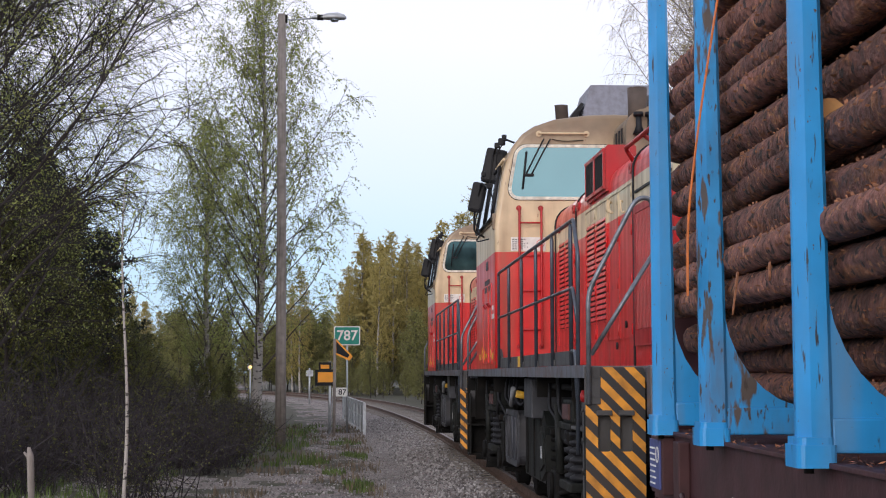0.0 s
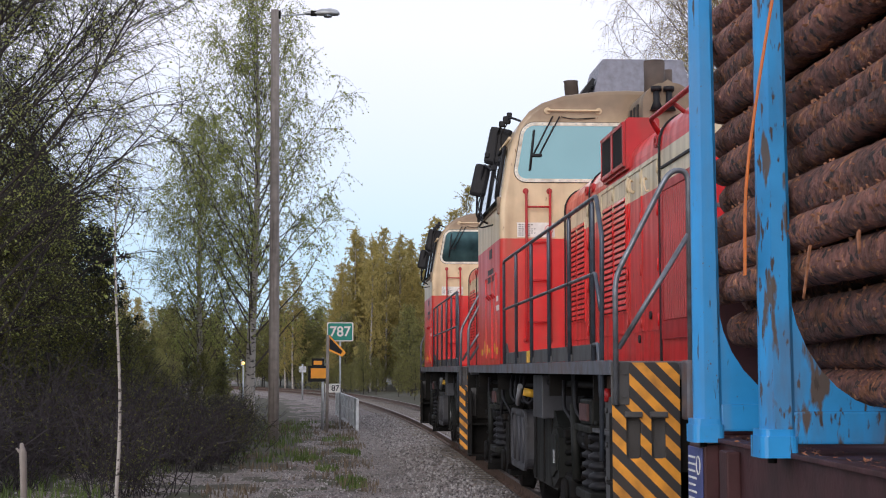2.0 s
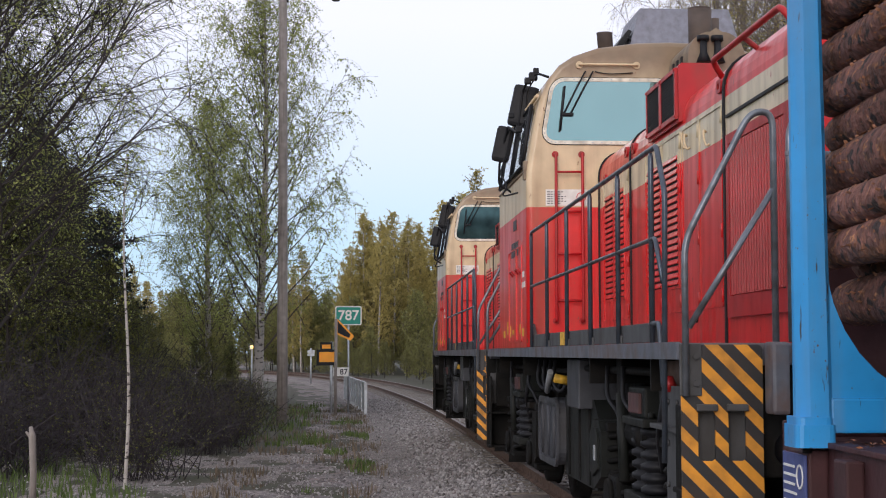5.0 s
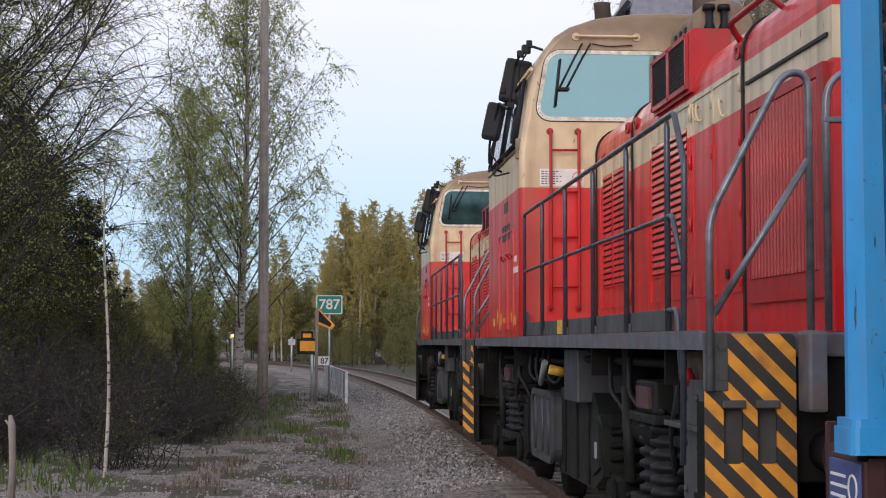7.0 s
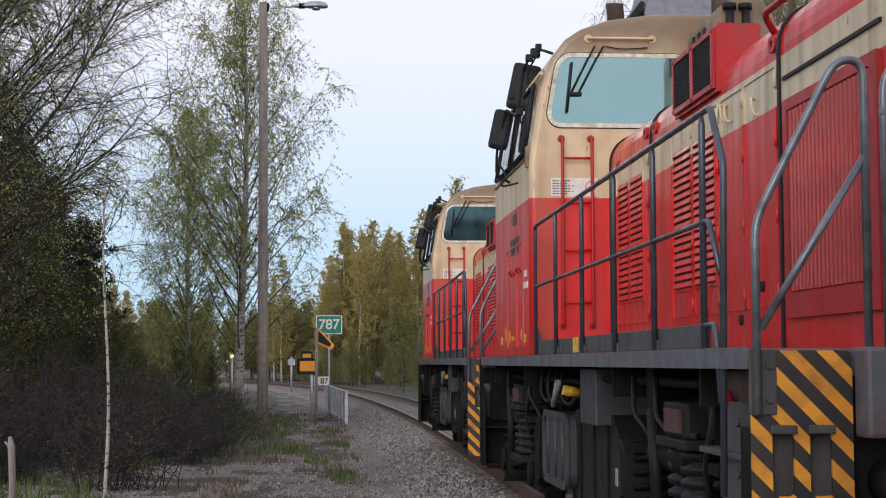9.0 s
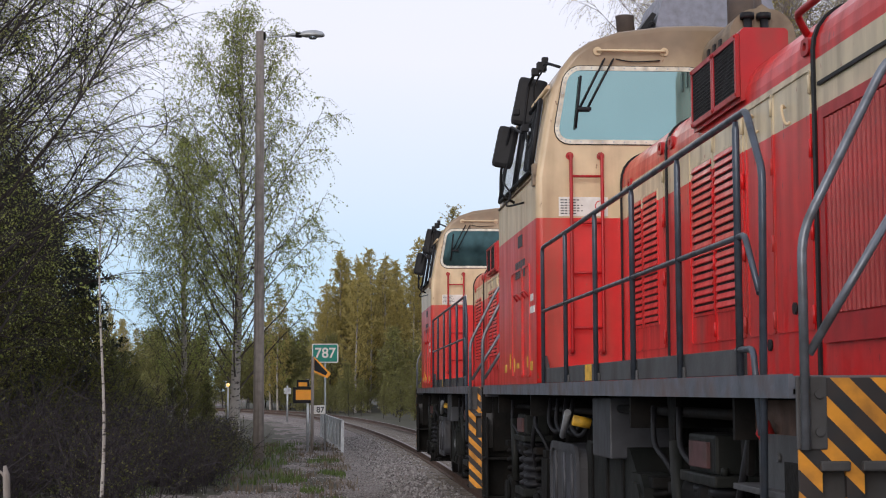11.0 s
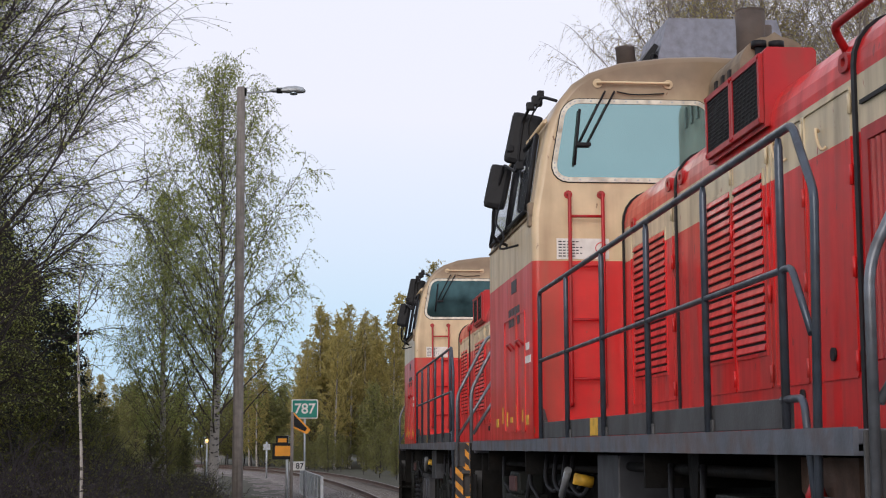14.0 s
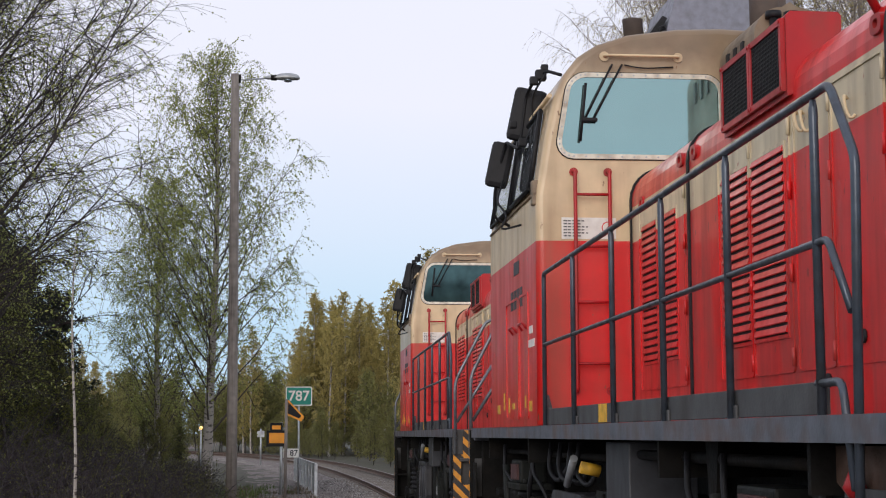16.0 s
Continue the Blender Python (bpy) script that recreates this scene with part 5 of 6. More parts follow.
# ---- lamp, signs, fence ----
def build_lamp():
    x, y = -1.49, 42.0
    z0 = ground_z(x, y)
    lamp = thing("street_lamp", "tall grey weathered wooden lamp post with a single silver head", "street lamp", at=pose(x, y, z0))
    h = 11.3 - z0
    part("post", tubed([(0.03, 0, -0.3), (0.03, 0, 3), (0.02, 0, 7), (0, 0, h)], 0.13, 14, radii=[0.15, 0.14, 0.125, 0.11]), M_WOODPOLE, lamp)
    arm = part("arm", tubed([(0.05, 0, h - 0.14), (0.25, 0, h - 0.15), (0.95, 0, h - 0.09)], 0.022, 8), M_GALV, lamp, "thin steel arm")
    part("bracket", boxed(0.02, 0.15, -0.06, 0.06, h - 0.24, h - 0.02, 0.01), M_UNDER, arm)
    bm = bmesh.new()
    rings = []
    for i, (px, w, up, dn) in enumerate(((0.80, 0.03, 0.03, 0.03), (0.86, 0.07, 0.06, 0.05), (1.1, 0.09, 0.09, 0.05), (1.25, 0.13, 0.13, 0.06), (1.5, 0.15, 0.15, 0.06), (1.68, 0.11, 0.10, 0.05), (1.74, 0.04, 0.03, 0.02))):
        rings.append([bm.verts.new((px, w * math.cos(a), h - 0.08 + (up if math.sin(a) > 0 else dn) * math.sin(a))) for a in np.linspace(0, math.tau, 17)[:-1]])
    for q, w in zip(rings, rings[1:]):
        for k in range(16):
            bm.faces.new((q[k], q[(k + 1) % 16], w[(k + 1) % 16], w[k])).smooth = True
    bm.faces.new(rings[0])
    bm.faces.new(rings[-1])
    head = part("lamp_head", bm, M_GALV, lamp, "silver teardrop lamp head")
    part("lens", tubed([(1.42, 0, h - 0.12), (1.42, 0, h - 0.18), (1.42, 0, h - 0.19)], 0.1, 14, radii=[0.12, 0.10, 0.05]), M_DARKGLASS, head)
    part("collar", boxed(0.95, 1.12, -0.085, 0.085, h - 0.14, h - 0.02, 0.02), M_UNDER, head)


def text_mesh(words, size, name, material, parent, at):
    cu = bpy.data.curves.new(name, "FONT")
    cu.body, cu.size, cu.extrude, cu.align_x, cu.align_y, cu.offset = words, size, 0.004, "CENTER", "CENTER", size * 0.018
    tmp = bpy.data.objects.new(name, cu)
    scene.collection.objects.link(tmp)
    me = bpy.data.meshes.new_from_object(tmp)
    bpy.data.objects.remove(tmp)
    me.materials.clear()
    me.materials.append(material)
    o = new(name, me)
    o.parent = parent
    o.matrix_basis = at
    return o


def build_signs():
    x, y = 0.37, 52.9
    z0 = ground_z(x, y)
    sg = thing("kilometre_sign", "green kilometre sign with white number 787 on a thin post", "sign", at=pose(x, y, 0))
    part("post", tubed([(0, 0.03, z0 - 0.2), (0, 0.03, 3.15)], 0.035, 10), M_GALV, sg, "thin grey steel post")
    bd = part("board", prismed(round_rect(-0.44, 0.44, 2.56, 3.20, 0.05, 4), "y", -0.012, 0.012), M_WHITE, sg, "white-edged green board")
    part("green_field", prismed(round_rect(-0.405, 0.405, 2.595, 3.165, 0.04, 4), "y", -0.018, -0.011), M_GREEN, bd)
    text_mesh("787", 0.47, "number", M_WHITE, bd, pose(0, -0.022, 2.875, 90, 0, 0))

    x, y = -0.06, 50.4
    z0 = ground_z(x, y)
    ts = thing("track_sign", "brown post with a folded black triangle edged in orange", "sign", at=pose(x, y, 0))
    part("post", tubed([(0, 0, z0 - 0.2), (0.02, 0, 2.72)], 0.05, 10), M_WOODPOLE, ts)
    tri = part("black_triangle", prismed([(0.06, 2.72), (0.60, 2.16), (0.48, 2.02), (0.06, 2.22)], "y", -0.02, 0.0), M_ORANGE, ts, "orange-edged black triangle plate")
    part("black_field", prismed([(0.07, 2.64), (0.49, 2.20), (0.43, 2.11), (0.07, 2.27)], "y", -0.026, -0.019), M_BLACK, tri)

    x, y = -0.32, 51.6
    z0 = ground_z(x, y)
    ob = thing("orange_track_sign", "black sign board with two orange blocks on a grey post", "sign", at=pose(x, y, 0))
    part("post", tubed([(0.12, 0.03, z0 - 0.2), (0.12, 0.03, 2.0)], 0.045, 10), M_GALV, ob)
    bd = part("board", prismed([(-0.36, 1.22), (0.26, 1.22), (0.26, 1.74), (0.16, 1.74), (0.16, 1.98), (-0.24, 1.98), (-0.24, 1.74), (-0.36, 1.74)], "y", -0.02, 0.0), M_BLACK, ob, "black board")
    part("orange_block", boxed(-0.27, 0.25, -0.026, -0.019, 1.33, 1.66), M_ORANGE, bd)
    part("orange_block", boxed(-0.18, 0.10, -0.026, -0.019, 1.77, 1.90), M_ORANGE, bd)

    x, y = 0.13, 51.9
    z0 = ground_z(x, y)
    nb = thing("number_plate_sign", "small white plate with number 87 on a short post", "sign", at=pose(x, y, 0))
    part("post", tubed([(-0.2, 0.03, z0 - 0.2), (-0.2, 0.03, 1.1)], 0.05, 10), M_GALV, nb)
    pl = part("plate", boxed(-0.26, 0.24, -0.012, 0.012, 0.86, 1.15, 0.006), M_WHITE, nb)
    text_mesh("87", 0.26, "number", M_INK, pl, pose(0.08, -0.015, 1.0, 90, 0, 0))

    f = thing("guard_fence", "low grey steel guard fence beside the track", "fence")
    pts = [(0.92 - 0.59 * i / 8, 51 + 18 * i / 8) for i in range(9)]
    for px, py in pts:
        part("post", boxed(px - 0.05, px + 0.05, py - 0.05, py + 0.05, ground_z(px, py) - 0.2, 0.66, 0.008), M_GALV, f)
    for z0, z1 in ((0.58, 0.68), (0.14, 0.22)):
        part("rail", prismed([(px - 0.03, py) for px, py in pts] + [(px + 0.03, py) for px, py in reversed(pts)], "z", z0, z1), M_GALV, f)
    for (ax, ay), (bx, by) in zip(pts, pts[1:]):
        part("panel", prismed([(ax - 0.012, ay + 0.06), (bx - 0.012, by - 0.06), (bx + 0.012, by - 0.06), (ax + 0.012, ay + 0.06)], "z", -0.25, 0.57), M_GALV, f)

    gl = thing("far_lamp", "small glowing yellow lamp on a thin far post", "street lamp", at=pose(-4.05, 75, 0))
    part("post", tubed([(0, 0.1, -0.5), (0, 0.1, 1.9)], 0.04, 8), M_GALV, gl)
    bm = bmesh.new()
    bmesh.ops.create_icosphere(bm, subdivisions=2, radius=0.08, matrix=Matrix.Translation((0, 0, 1.93)))
    part("glowing_globe", bm, M_LAMPGLOW, gl)
    fs = thing("far_white_sign", "small pale sign on a post by the far track", "sign", at=pose(-1.75, 105, 0))
    part("post", tubed([(0, 0.04, -0.6), (0, 0.04, 2.0)], 0.06, 8), M_GALV, fs)
    part("plate", boxed(-0.24, 0.24, -0.02, 0.02, 1.45, 1.85, 0.01), M_GALV, fs)


build_lamp()
build_signs()


# ---- trees ----
class Wood:
    """Gathers tapered limbs and leaves, in plain lists."""

    def __init__(self):
        self.v, self.f, self.mi, self.lv, self.lf = [], [], [], [], []

    def limb(self, pts, r0, r1, sides, mi):
        base, k = len(self.v), len(pts)
        for i, p in enumerate(pts):
            d = (pts[min(i + 1, k - 1)] - pts[max(i - 1, 0)])
            d = d.normalized() if d.length > 1e-6 else Vector((0, 0, 1))
            a = d.cross(Vector((0.3, 0.9, 0.1))).normalized()
            b = d.cross(a)
            r = r0 + (r1 - r0) * i / (k - 1)
            for j in range(sides):
                t = j * math.tau / sides
                q = p + (a * math.cos(t) + b * math.sin(t)) * r
                self.v.append((q.x, q.y, q.z))
        for i in range(k - 1):
            for j in range(sides):
                self.f.append((base + i * sides + j, base + i * sides + (j + 1) % sides, base + (i + 1) * sides + (j + 1) % sides, base + (i + 1) * sides + j))
                self.mi.append(mi)

    def leaf(self, p, size):
        a = Vector((random.gauss(0, 1), random.gauss(0, 1), random.gauss(0, 1))).normalized()
        b = a.orthogonal().normalized()
        b = b * math.cos(1.3 * size * 77 % 6.28) + a.cross(b) * math.sin(1.3 * size * 77 % 6.28)
        s = size * random.uniform(0.6, 1.25)
        n = len(self.lv)
        for q in (p - a * s * 0.5, p + b * s * 0.33, p + a * s * 0.5, p - b * s * 0.33):
            self.lv.append((q.x, q.y, q.z))
        self.lf.append((n, n + 1, n + 2, n + 3))


def curve_line(start, d, length, steps, lift, wobble):
    """A wandering line; lift bends it up (+) or lets it hang (-)."""
    pts, p, d = [start], start.copy(), d.normalized()
    for i in range(steps):
        d = (d + Vector((random.gauss(0, wobble), random.gauss(0, wobble), random.gauss(0, wobble) + lift))).normalized()
        p = p + d * (length / steps)
        pts.append(p.copy())
    return pts


def grow(height, r0, limbs, reach, seed, first=0.18, twigs=11, hang=5, leaves=5, leaf=0.055, rise=0.75, droop=-0.10, lean=(0, 0), thin=1.0):
    random.seed(seed)
    w = Wood()
    trunk = [Vector((lean[0] * t * t * height + 0.10 * math.sin(t * 5 + seed), lean[1] * t * t * height + 0.10 * math.cos(t * 4 + seed), t * height - 0.3 * (t == 0))) for t in np.linspace(0, 1, 15)]
    w.limb(trunk, r0, 0.015, 9, 0)
    for i in range(limbs):
        t = first + (0.98 - first) * ((i + random.random()) / limbs) ** 0.9
        k = min(13, int(t * 14))
        base = trunk[k].lerp(trunk[k + 1], t * 14 - k)
        az = i * 2.4 + random.uniform(-0.5, 0.5)
        full = math.sin(min(1.0, (1 - t) * 1.25 + 0.1) * math.pi / 2) * (0.65 + 0.35 * min(1, (t - first + 0.06) * 5))
        length = reach * full * random.uniform(0.75, 1.1)
        d = Vector((math.cos(az), math.sin(az), rise + 0.9 * t * t))
        line = curve_line(base, d, length, 7, 0.03, 0.07)
        rb = max(0.008, r0 * 0.24 * (1 - t) * min(1.0, thin) + 0.006)
        w.limb(line, rb, 0.006 * thin, 5, 1)
        for j in range(max(3, int(twigs * length / reach))):
            u = 0.15 + 0.85 * (j + random.random()) / max(3, int(twigs * length / reach))
            k2 = min(6, int(u * 7))
            b2 = line[k2].lerp(line[k2 + 1], min(1, u * 7 - k2))
            along = (line[k2 + 1] - line[k2]).normalized()
            d2 = along * 0.8 + Vector((random.gauss(0, 0.6), random.gauss(0, 0.6), random.gauss(0.05, 0.4)))
            l2 = length * random.uniform(0.18, 0.42) * (1.15 - u * 0.5)
            line2 = curve_line(b2, d2, l2, 5, droop * 0.5, 0.12)
            w.limb(line2, 0.009 * thin + rb * 0.15, 0.004 * thin, 3, 1)
            for m in range(hang):
                k3 = 1 + int(random.random() * 3.99)
                d3 = (line2[k3 + 1] - line2[k3]) * 2 + Vector((random.gauss(0, 0.35), random.gauss(0, 0.35), random.gauss(-0.1, 0.3)))
                line3 = curve_line(line2[k3], d3, random.uniform(0.25, 0.75) * (0.5 + reach * 0.16), 4, droop * 2.2, 0.10)
                w.limb(line3, 0.0045 * thin, 0.0028 * thin, 3, 1)
                for _ in range(leaves):
                    s = random.random() * 3.99
                    k4 = int(s)
                    w.leaf(line3[k4].lerp(line3[k4 + 1], s - k4) + Vector((random.gauss(0, 0.03), random.gauss(0, 0.03), random.gauss(0, 0.03))), leaf)
    return w


def tree(name, label, w, bark, leafm, at, group="", twig=None):
    e = thing(name, label, "tree", group, at=at)
    t = sheet("trunk", w.v, w.f, [bark, twig or M_TWIG], e)
    t.data.polygons.foreach_set("material_index", w.mi)
    t.data.polygons.foreach_set("use_smooth", [True] * len(w.f))
    sheet("crown", w.lv, w.lf, leafm, e)
    return e


def stand(x, y, turn=0.0, size=1.0, sink=0.05):
    return pose(x, y, ground_z(x, y) - sink, 0, 0, turn) @ Matrix.Diagonal((size, size, size, 1))


# the birch behind the lamp post
birch = tree("birch_tree", "tall birch with thin drooping twigs and fresh sparse leaves", grow(14.8, 0.19, 80, 5.2, 11, 0.12, 13, 8, 10, 0.070, 1.05, -0.17, (0.003, 0), 0.75), M_BIRCH, M_LEAF, stand(-2.55, 53), "birches beside the line", M_MIDTWIG)
# the broad birch that overhangs from the side
broad = tree("birch_tree", "broad dark-limbed birch with long arching bare branches", grow(15.5, 0.17, 70, 6.8, 23, 0.10, 19, 9, 5, 0.058, 0.9, -0.08, (0.01, 0), 1.0), M_TWIG, M_LEAF, stand(-6.75, 30, 40), "birches beside the line")
copy_thing(broad, stand(-7.9, 34, 200, 1.0))
copy_thing(broad, stand(-12.5, 46, 110, 0.9))
copy_thing(broad, stand(-9.6, 41, 290, 0.95))
tagged(copy_thing(birch, stand(-5.0, 62, 120, 0.8)), "smaller birch with fresh leaves among undergrowth")
# thin sapling in front
sap = Wood()
random.seed(4)
sap_line = [Vector((0.05 * math.sin(t * 6), 0.02 * math.cos(t * 5), t * 4.9 - 0.3 * (t == 0))) for t in np.linspace(0, 1, 16)]
sap.limb(sap_line, 0.031, 0.007, 8, 0)
for i in range(26):
    t = 0.5 + 0.5 * i / 26
    b = sap_line[min(14, int(t * 15))]
    ln = curve_line(b, Vector((random.gauss(0, 1), random.gauss(0, 1), 1.1)), random.uniform(0.3, 1.0), 4, -0.03, 0.12)
    sap.limb(ln, 0.006, 0.003, 3, 1)
    for _ in range(9):
        s = random.random() * 3.99
        sap.leaf(ln[int(s)].lerp(ln[int(s) + 1], s % 1), 0.055)
tree("birch_sapling", "slim white-stemmed young birch with few leaves", sap, M_BIRCH, M_LEAF, stand(-3.0, 22.6))
# broken stub
st = thing("broken_stump", "thin broken pale tree stub with a jagged top", "stump", at=stand(-3.72, 19.6))
part("stem", tubed([(0, 0, -0.2), (0.02, 0, 0.5), (0.0, 0, 0.98), (-0.02, 0, 1.10)], 0.05, 9, radii=[0.050, 0.042, 0.045, 0.02]), M_WOODPOLE, st)
part("broken_branch", tubed([(0, 0, 0.95), (-0.08, 0, 1.04)], 0.025, 6, radii=[0.03, 0.012]), M_WOODPOLE, st)


# pines: dark needle clumps on whorls
def grow_pine(height, seed):
    random.seed(seed)
    w = Wood()
    trunk = [Vector((0.08 * math.sin(t * 4), 0, t * height - 0.3 * (t == 0))) for t in np.linspace(0, 1, 12)]
    w.limb(trunk, 0.17, 0.02, 8, 0)
    for i in range(70):
        t = 0.22 + 0.76 * i / 70
        base = Vector((0, 0, t * height))
        az = i * 2.4
        length = 2.9 * (1 - t) ** 0.5 * random.uniform(0.35, 1.2) + 0.25
        ln = curve_line(base, Vector((math.cos(az), math.sin(az), 0.25 + t * 0.6)), length, 5, 0.03, 0.1)
        w.limb(ln, 0.03, 0.008, 4, 1)
        for j in range(int(12 + 16 * length)):
            s = 1.2 + random.random() * 3.75
            p = ln[int(s)].lerp(ln[int(s) + 1], s % 1) + Vector((random.gauss(0, 0.18), random.gauss(0, 0.18), random.gauss(0.05, 0.12)))
            for _ in range(7):
                w.leaf(p + Vector((random.gauss(0, 0.09), random.gauss(0, 0.09), random.gauss(0, 0.08))), 0.15)
    return w


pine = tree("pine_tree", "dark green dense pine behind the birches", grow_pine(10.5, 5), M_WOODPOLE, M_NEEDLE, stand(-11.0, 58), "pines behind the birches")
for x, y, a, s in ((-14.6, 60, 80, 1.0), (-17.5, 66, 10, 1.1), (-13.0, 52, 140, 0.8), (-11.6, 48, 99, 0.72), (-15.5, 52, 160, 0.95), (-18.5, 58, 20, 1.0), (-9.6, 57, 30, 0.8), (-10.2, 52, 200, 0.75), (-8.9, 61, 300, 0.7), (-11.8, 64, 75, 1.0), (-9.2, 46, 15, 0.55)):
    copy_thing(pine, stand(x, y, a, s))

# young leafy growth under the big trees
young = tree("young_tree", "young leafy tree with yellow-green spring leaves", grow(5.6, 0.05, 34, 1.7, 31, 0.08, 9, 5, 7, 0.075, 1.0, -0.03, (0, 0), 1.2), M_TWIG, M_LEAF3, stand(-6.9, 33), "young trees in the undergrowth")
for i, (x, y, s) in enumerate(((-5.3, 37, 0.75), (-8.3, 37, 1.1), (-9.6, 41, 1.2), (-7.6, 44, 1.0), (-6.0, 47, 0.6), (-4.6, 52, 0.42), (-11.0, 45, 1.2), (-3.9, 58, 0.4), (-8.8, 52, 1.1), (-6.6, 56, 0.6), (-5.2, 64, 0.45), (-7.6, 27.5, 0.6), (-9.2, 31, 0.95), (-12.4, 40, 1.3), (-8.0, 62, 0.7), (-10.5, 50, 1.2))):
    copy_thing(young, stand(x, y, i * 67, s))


young_far = tree("young_tree", "pale olive young growth at the edge of the far wood", grow(5.6, 0.05, 30, 1.9, 37, 0.06, 8, 5, 7, 0.12, 1.0, -0.03, (0, 0), 1.3), M_TWIG, M_LEAF4, stand(7.5, 112), "young trees of the far wood", M_MIDTWIG)


def grow_shrub(height, stems, seed, leaves, spread=0.9):
    random.seed(seed)
    w = Wood()
    for i in range(stems):
        a = random.uniform(0, math.tau)
        b = Vector((random.gauss(0, 0.4), random.gauss(0, 0.4), -0.1))
        h = height * random.uniform(0.5, 1.1)
        ln = curve_line(b, Vector((math.cos(a) * spread * random.random(), math.sin(a) * spread * random.random(), 1)), h, 6, -0.02, 0.13)
        w.limb(ln, 0.013, 0.005, 3, 1)
        for j in range(7):
            s = 1 + random.random() * 4.9
            b2 = ln[int(s)].lerp(ln[int(s) + 1], s % 1)
            l2 = curve_line(b2, Vector((random.gauss(0, 1), random.gauss(0, 1), random.gauss(0.5, 0.5))), random.uniform(0.2, 0.7), 3, 0.0, 0.2)
            w.limb(l2, 0.006, 0.004, 3, 1)
            for _ in range(leaves):
                s2 = random.random() * 2.99
                w.leaf(l2[int(s2)].lerp(l2[int(s2) + 1], s2 % 1), 0.05)
    return w


def shrub(w, label, at, leafm=None):
    e = thing("shrub", label, "shrub", "shrubs of the thicket", at=at)
    t = sheet("branchwork", w.v, w.f, [M_SCRUB, M_SCRUB], e)
    if w.lv:
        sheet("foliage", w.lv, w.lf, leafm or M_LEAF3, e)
    return e


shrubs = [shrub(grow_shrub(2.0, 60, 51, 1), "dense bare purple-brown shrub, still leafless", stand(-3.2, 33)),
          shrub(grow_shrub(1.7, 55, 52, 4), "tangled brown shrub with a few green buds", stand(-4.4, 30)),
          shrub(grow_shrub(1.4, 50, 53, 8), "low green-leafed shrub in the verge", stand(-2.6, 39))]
random.seed(77)
for i in range(150):
    y = 24 + 32 * random.random() ** 0.8
    edge = -1.55 - 0.035 * (y - 24) - (1.3 if y < 30 else 0.4)
    x = edge - 10.5 * random.random() ** 1.3
    copy_thing(shrubs[0 if random.random() < 0.35 else random.choice((1, 1, 2))], stand(x, y, random.uniform(0, 360), random.choice((random.uniform(0.5, 0.9), random.uniform(0.8, 1.15), random.uniform(1.1, 1.5))) * (0.6 if x > -0.115 * y else 1.0)))

# far woods: birches with pale stems and yellow-green crowns
far = [tree("forest_birch", "slender far birch with pale stem and yellow-green crown", grow(14.5, 0.13, 40, 3.0, 61 + i, 0.10, 9, 5, 13, 0.125, 1.1, -0.05, (0, 0), 1.2), M_BIRCH, M_LEAF2, stand(3.0 + i * 2.1, 150 + i * 3), "far birch wood") for i in range(3)]
random.seed(5)
for i in range(60):
    x = 0.6 + 22 * random.random()
    copy_thing(far[i % 3], stand(x, 142 + 30 * random.random() - x * 0.5, random.uniform(0, 360), random.uniform(0.78, 1.08) if x > 2.5 else random.uniform(0.6, 0.85)))
for i in range(55):
    x = -2.2 - 40 * random.random() ** 1.2
    copy_thing(far[i % 3], stand(x, 190 + 70 * random.random() + x * 0.4, random.uniform(0, 360), random.uniform(0.35, 0.55) if x > -22 else random.uniform(0.6, 0.9)))
for x, y, s in ((-3.4, 150, 0.83), (-4.4, 158, 0.75), (-16, 92, 0.75), (-20, 98, 0.8), (-24, 95, 0.85), (-14, 84, 0.7), (-19, 84, 0.8), (-22, 78, 0.8), (-17, 74, 0.75)):
    copy_thing(far[int(abs(x * 7)) % 3], stand(x, y, x * 50, s))
# undergrowth at the foot of the far woods
random.seed(15)
for i in range(120):
    y = 100 + 60 * random.random()
    x = random.uniform(-45, 30)
    if abs(x - track_x(min(y, 168))) > 4:
        copy_thing(young_far, stand(x, y, random.uniform(0, 360), random.uniform(0.6, 1.3) if x > 0 else random.uniform(0.3, 0.6)))
for i in range(70):
    y = 92 + 60 * random.random()
    copy_thing(young_far, stand(track_x(y) + 4.0 + 16 * random.random(), y, random.uniform(0, 360), random.uniform(0.28, 0.6)))
for i in range(70):
    x = -26 + 42 * random.random()
    copy_thing(young_far, stand(x, 168 + 30 * random.random(), random.uniform(0, 360), random.uniform(1.1, 1.7)))
for i in range(40):
    y = 50 + 45 * random.random()
    x = track_x(y) - 7.5 - 18 * random.random()
    copy_thing(young_far, stand(x, y, random.uniform(0, 360), random.uniform(0.7, 1.3) if x < -0.17 * y else random.uniform(0.25, 0.5)))
# trees on the other side of the train
hanging = tree("birch_tree", "tall birch with bare hanging twigs behind the train", grow(22, 0.22, 90, 5.2, 91, 0.2, 14, 9, 4, 0.06, 1.1, -0.20, (0, 0), 0.8), M_BIRCH, M_LEAF2, stand(12.4, 50, 30), "birches behind the train", M_PALETWIG)
for x, y, a, s in ((13.6, 47, 250, 1.0), (15.6, 50, 140, 1.05), (17.4, 46, 10, 1.0), (20.0, 52, 77, 1.05), (14.8, 56, 190, 1.05)):
    copy_thing(hanging, stand(x, y, a, s))
copy_thing(far[0], stand(6.3, 72, 40, 0.72))
copy_thing(far[1], stand(7.2, 76, 140, 0.66))
for i in range(16):
    copy_thing(far[i % 3], stand(7.5 + 2.2 * i, 95 - 2 * (i % 5), i * 40, 0.8))


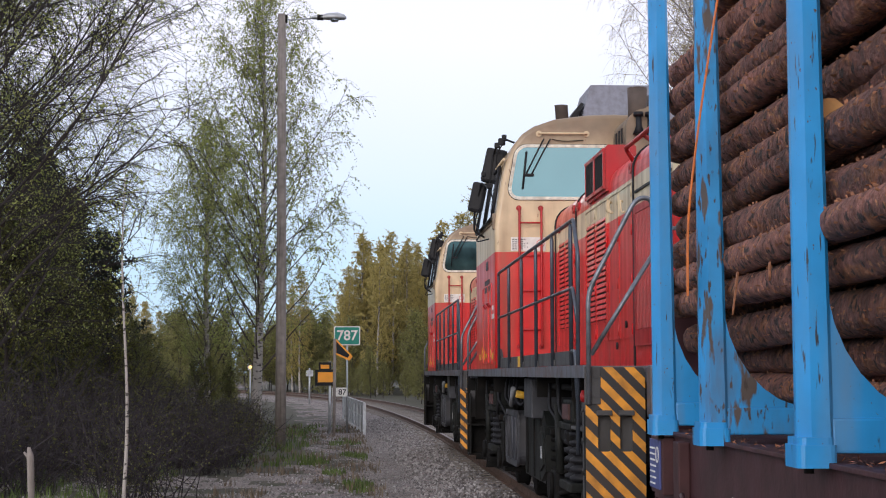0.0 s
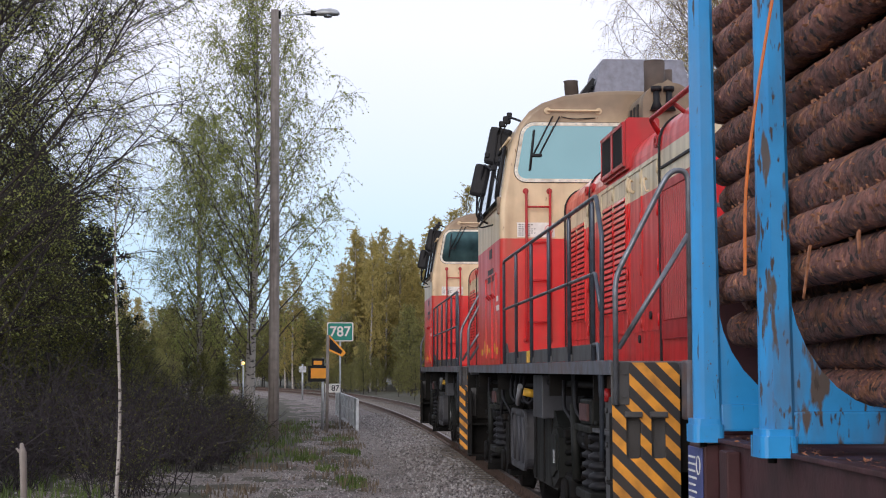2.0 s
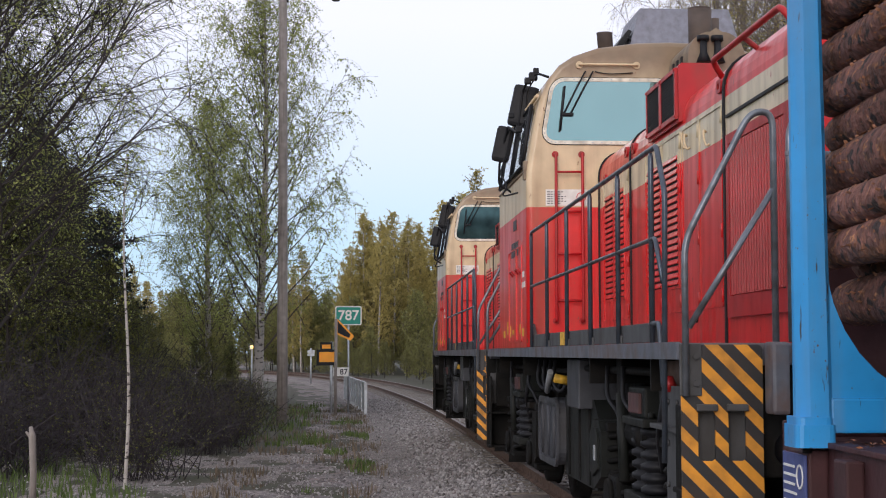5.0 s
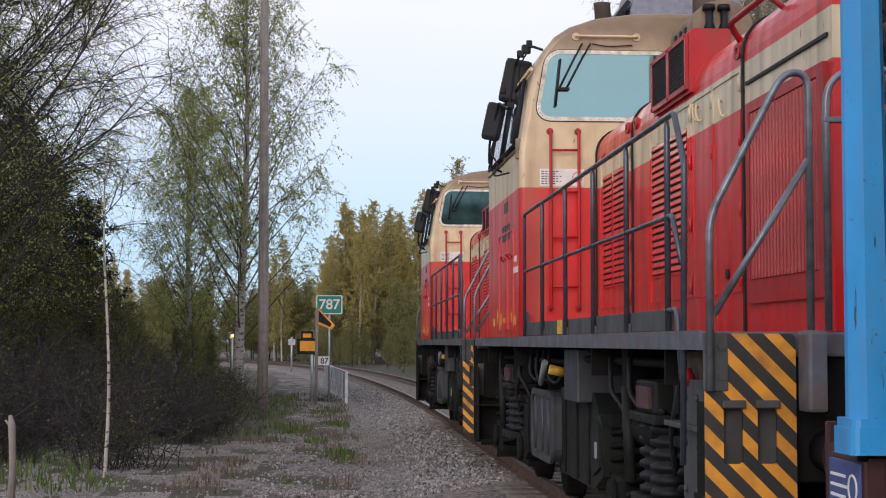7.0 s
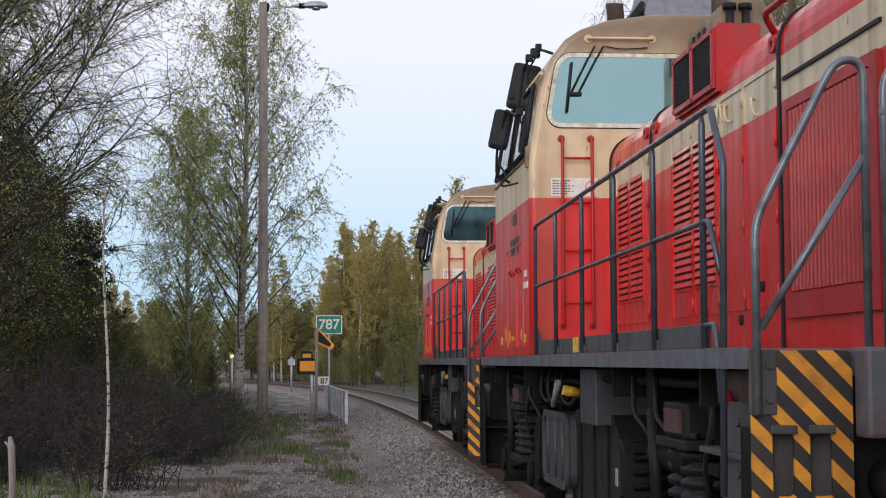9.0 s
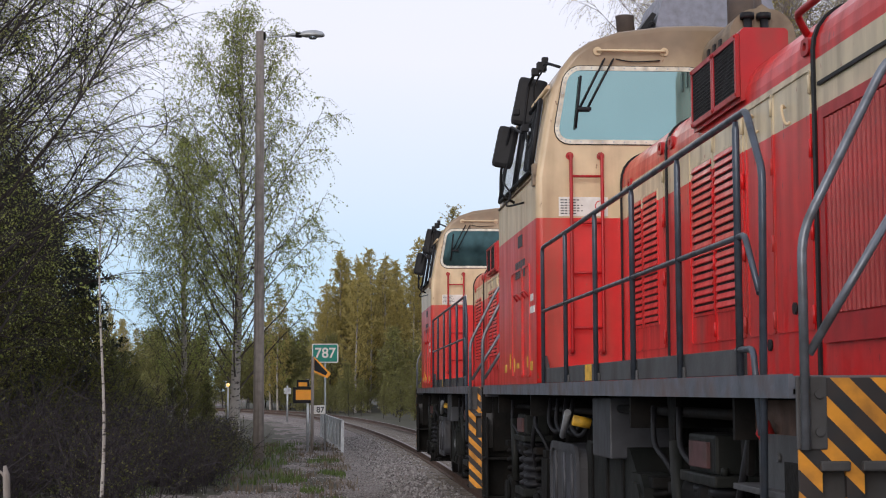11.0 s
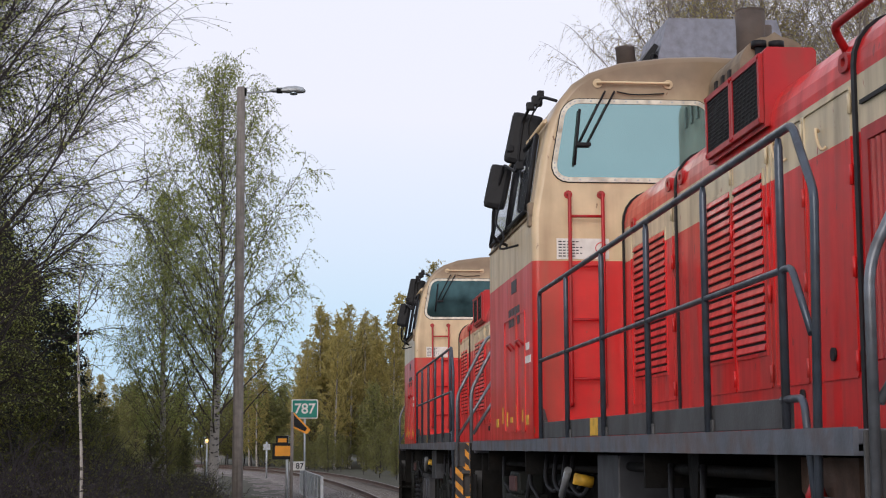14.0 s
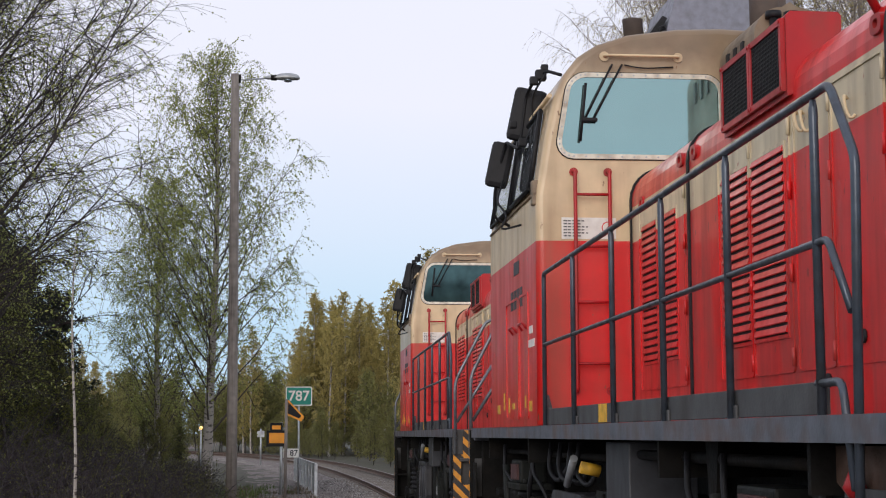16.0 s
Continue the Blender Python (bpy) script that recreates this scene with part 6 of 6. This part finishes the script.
# ---- grass and loose stone ----
def scatter_blades(name, label, n, box_area, test, h, material, seed):
    r = np.random.default_rng(seed)
    verts, faces = [], []
    while len(faces) < n:
        x, y = r.uniform(box_area[0], box_area[1]), r.uniform(box_area[2], box_area[3])
        if not test(x, y):
            continue
        z = ground_z(x, y) - 0.01
        a, l, hh = r.uniform(0, math.tau), r.normal(0, 0.35), h * r.uniform(0.4, 1.2)
        dx, dy = math.cos(a) * 0.012, math.sin(a) * 0.012
        tx, ty = x + l * hh * math.sin(a), y - l * hh * math.cos(a)
        k = len(verts)
        verts += [(x - dx, y - dy, z), (x + dx, y + dy, z), ((x + tx) / 2 + dx * 0.7, (y + ty) / 2 + dy * 0.7, z + hh * 0.6), ((x + tx) / 2 - dx * 0.7, (y + ty) / 2 - dy * 0.7, z + hh * 0.6), (tx, ty, z + hh)]
        faces += [(k, k + 1, k + 2, k + 3), (k + 3, k + 2, k + 4)]
    tagged(sheet(name, verts, faces, material), label, "grass", kind="stuff")


def off(x, y):
    return x - track_x(y)


scatter_blades("grass", "short fresh green grass on the verge", 17000, (-9, 0.5, 20, 58), lambda x, y: off(x, y) < (-4.0 if y > 33 else -6.5) + noise.noise((x * 0.5, y * 0.3, 0)) * 1.0 and noise.noise((x * 0.6, y * 0.35, 3)) > -0.12, 0.2, M_GRASS, 3)
scatter_blades("dry_grass", "dry straw and weeds in the gravel edge", 3500, (-6, 2.0, 20, 58), lambda x, y: -5.5 < off(x, y) < -2.7 and noise.noise((x * 0.9, y * 0.5, 9)) > 0.12, 0.16, M_DRYGRASS, 4)
scatter_blades("weeds", "small green weeds in the gravel", 2600, (-3, 1.5, 20, 58), lambda x, y: -4.4 < off(x, y) < -2.9 and noise.noise((x * 1.1, y * 0.4, 19)) > 0.22, 0.12, M_GRASS, 5)


def scatter_stones(n, seed):
    r = np.random.default_rng(seed)
    octa = np.array([(1, 0, 0), (0, 1, 0), (-1, 0, 0), (0, -1, 0), (0, 0, 1), (0, 0, -1)], float)
    tri = ((0, 1, 4), (1, 2, 4), (2, 3, 4), (3, 0, 4), (1, 0, 5), (2, 1, 5), (3, 2, 5), (0, 3, 5))
    verts, faces = [], []
    for _ in range(n):
        y = 20 + 45 * r.random() ** 1.6
        o = r.choice((r.uniform(-2.4, 1.2), r.uniform(-2.2, -1.0), r.uniform(-4.4, -2.2)), p=(0.35, 0.35, 0.3))
        if r.random() < 0.12:
            y, o = 17 + 14 * r.random(), r.uniform(-8.5, -4.0)
        x = track_x(y) + o
        s = r.uniform(0.014, 0.038) if o > -2.2 else r.uniform(0.008, 0.028)
        m = octa * s * r.uniform(0.6, 1.3, (6, 1)) * np.array((1, 1, 0.8)) @ np.array(Euler(r.uniform(0, 6, 3)).to_matrix())
        k = len(verts)
        z = ground_z(x, y) + s * 0.35
        verts += [(x + p[0], y + p[1], z + p[2]) for p in m]
        faces += [tuple(k + i for i in t) for t in tri]
    me = sheet("loose_stones", verts, faces, leaf_mat("ballast_stones", (0.05, 0.042, 0.04), (0.34, 0.32, 0.31), 0.0))
    tagged(me, "loose grey ballast stones beside the rails", "stones", kind="stuff")


scatter_stones(16000, 8)


# ---- what moves: the train rolls slowly back along the track ----
def motions():
    walk(loco_near, [(t, on_track(s)) for t, s in TRAIN])
    walk(loco_far, [(t, on_track(s + 14.0)) for t, s in TRAIN])
    back = pose(0, 11.0, 0)
    walk(timber_wagon, [(t, on_track(s - 11.0) @ back) for t, s in TRAIN])
    walk(log_stack, [(t, on_track(s - 11.0) @ back) for t, s in TRAIN])


motions()
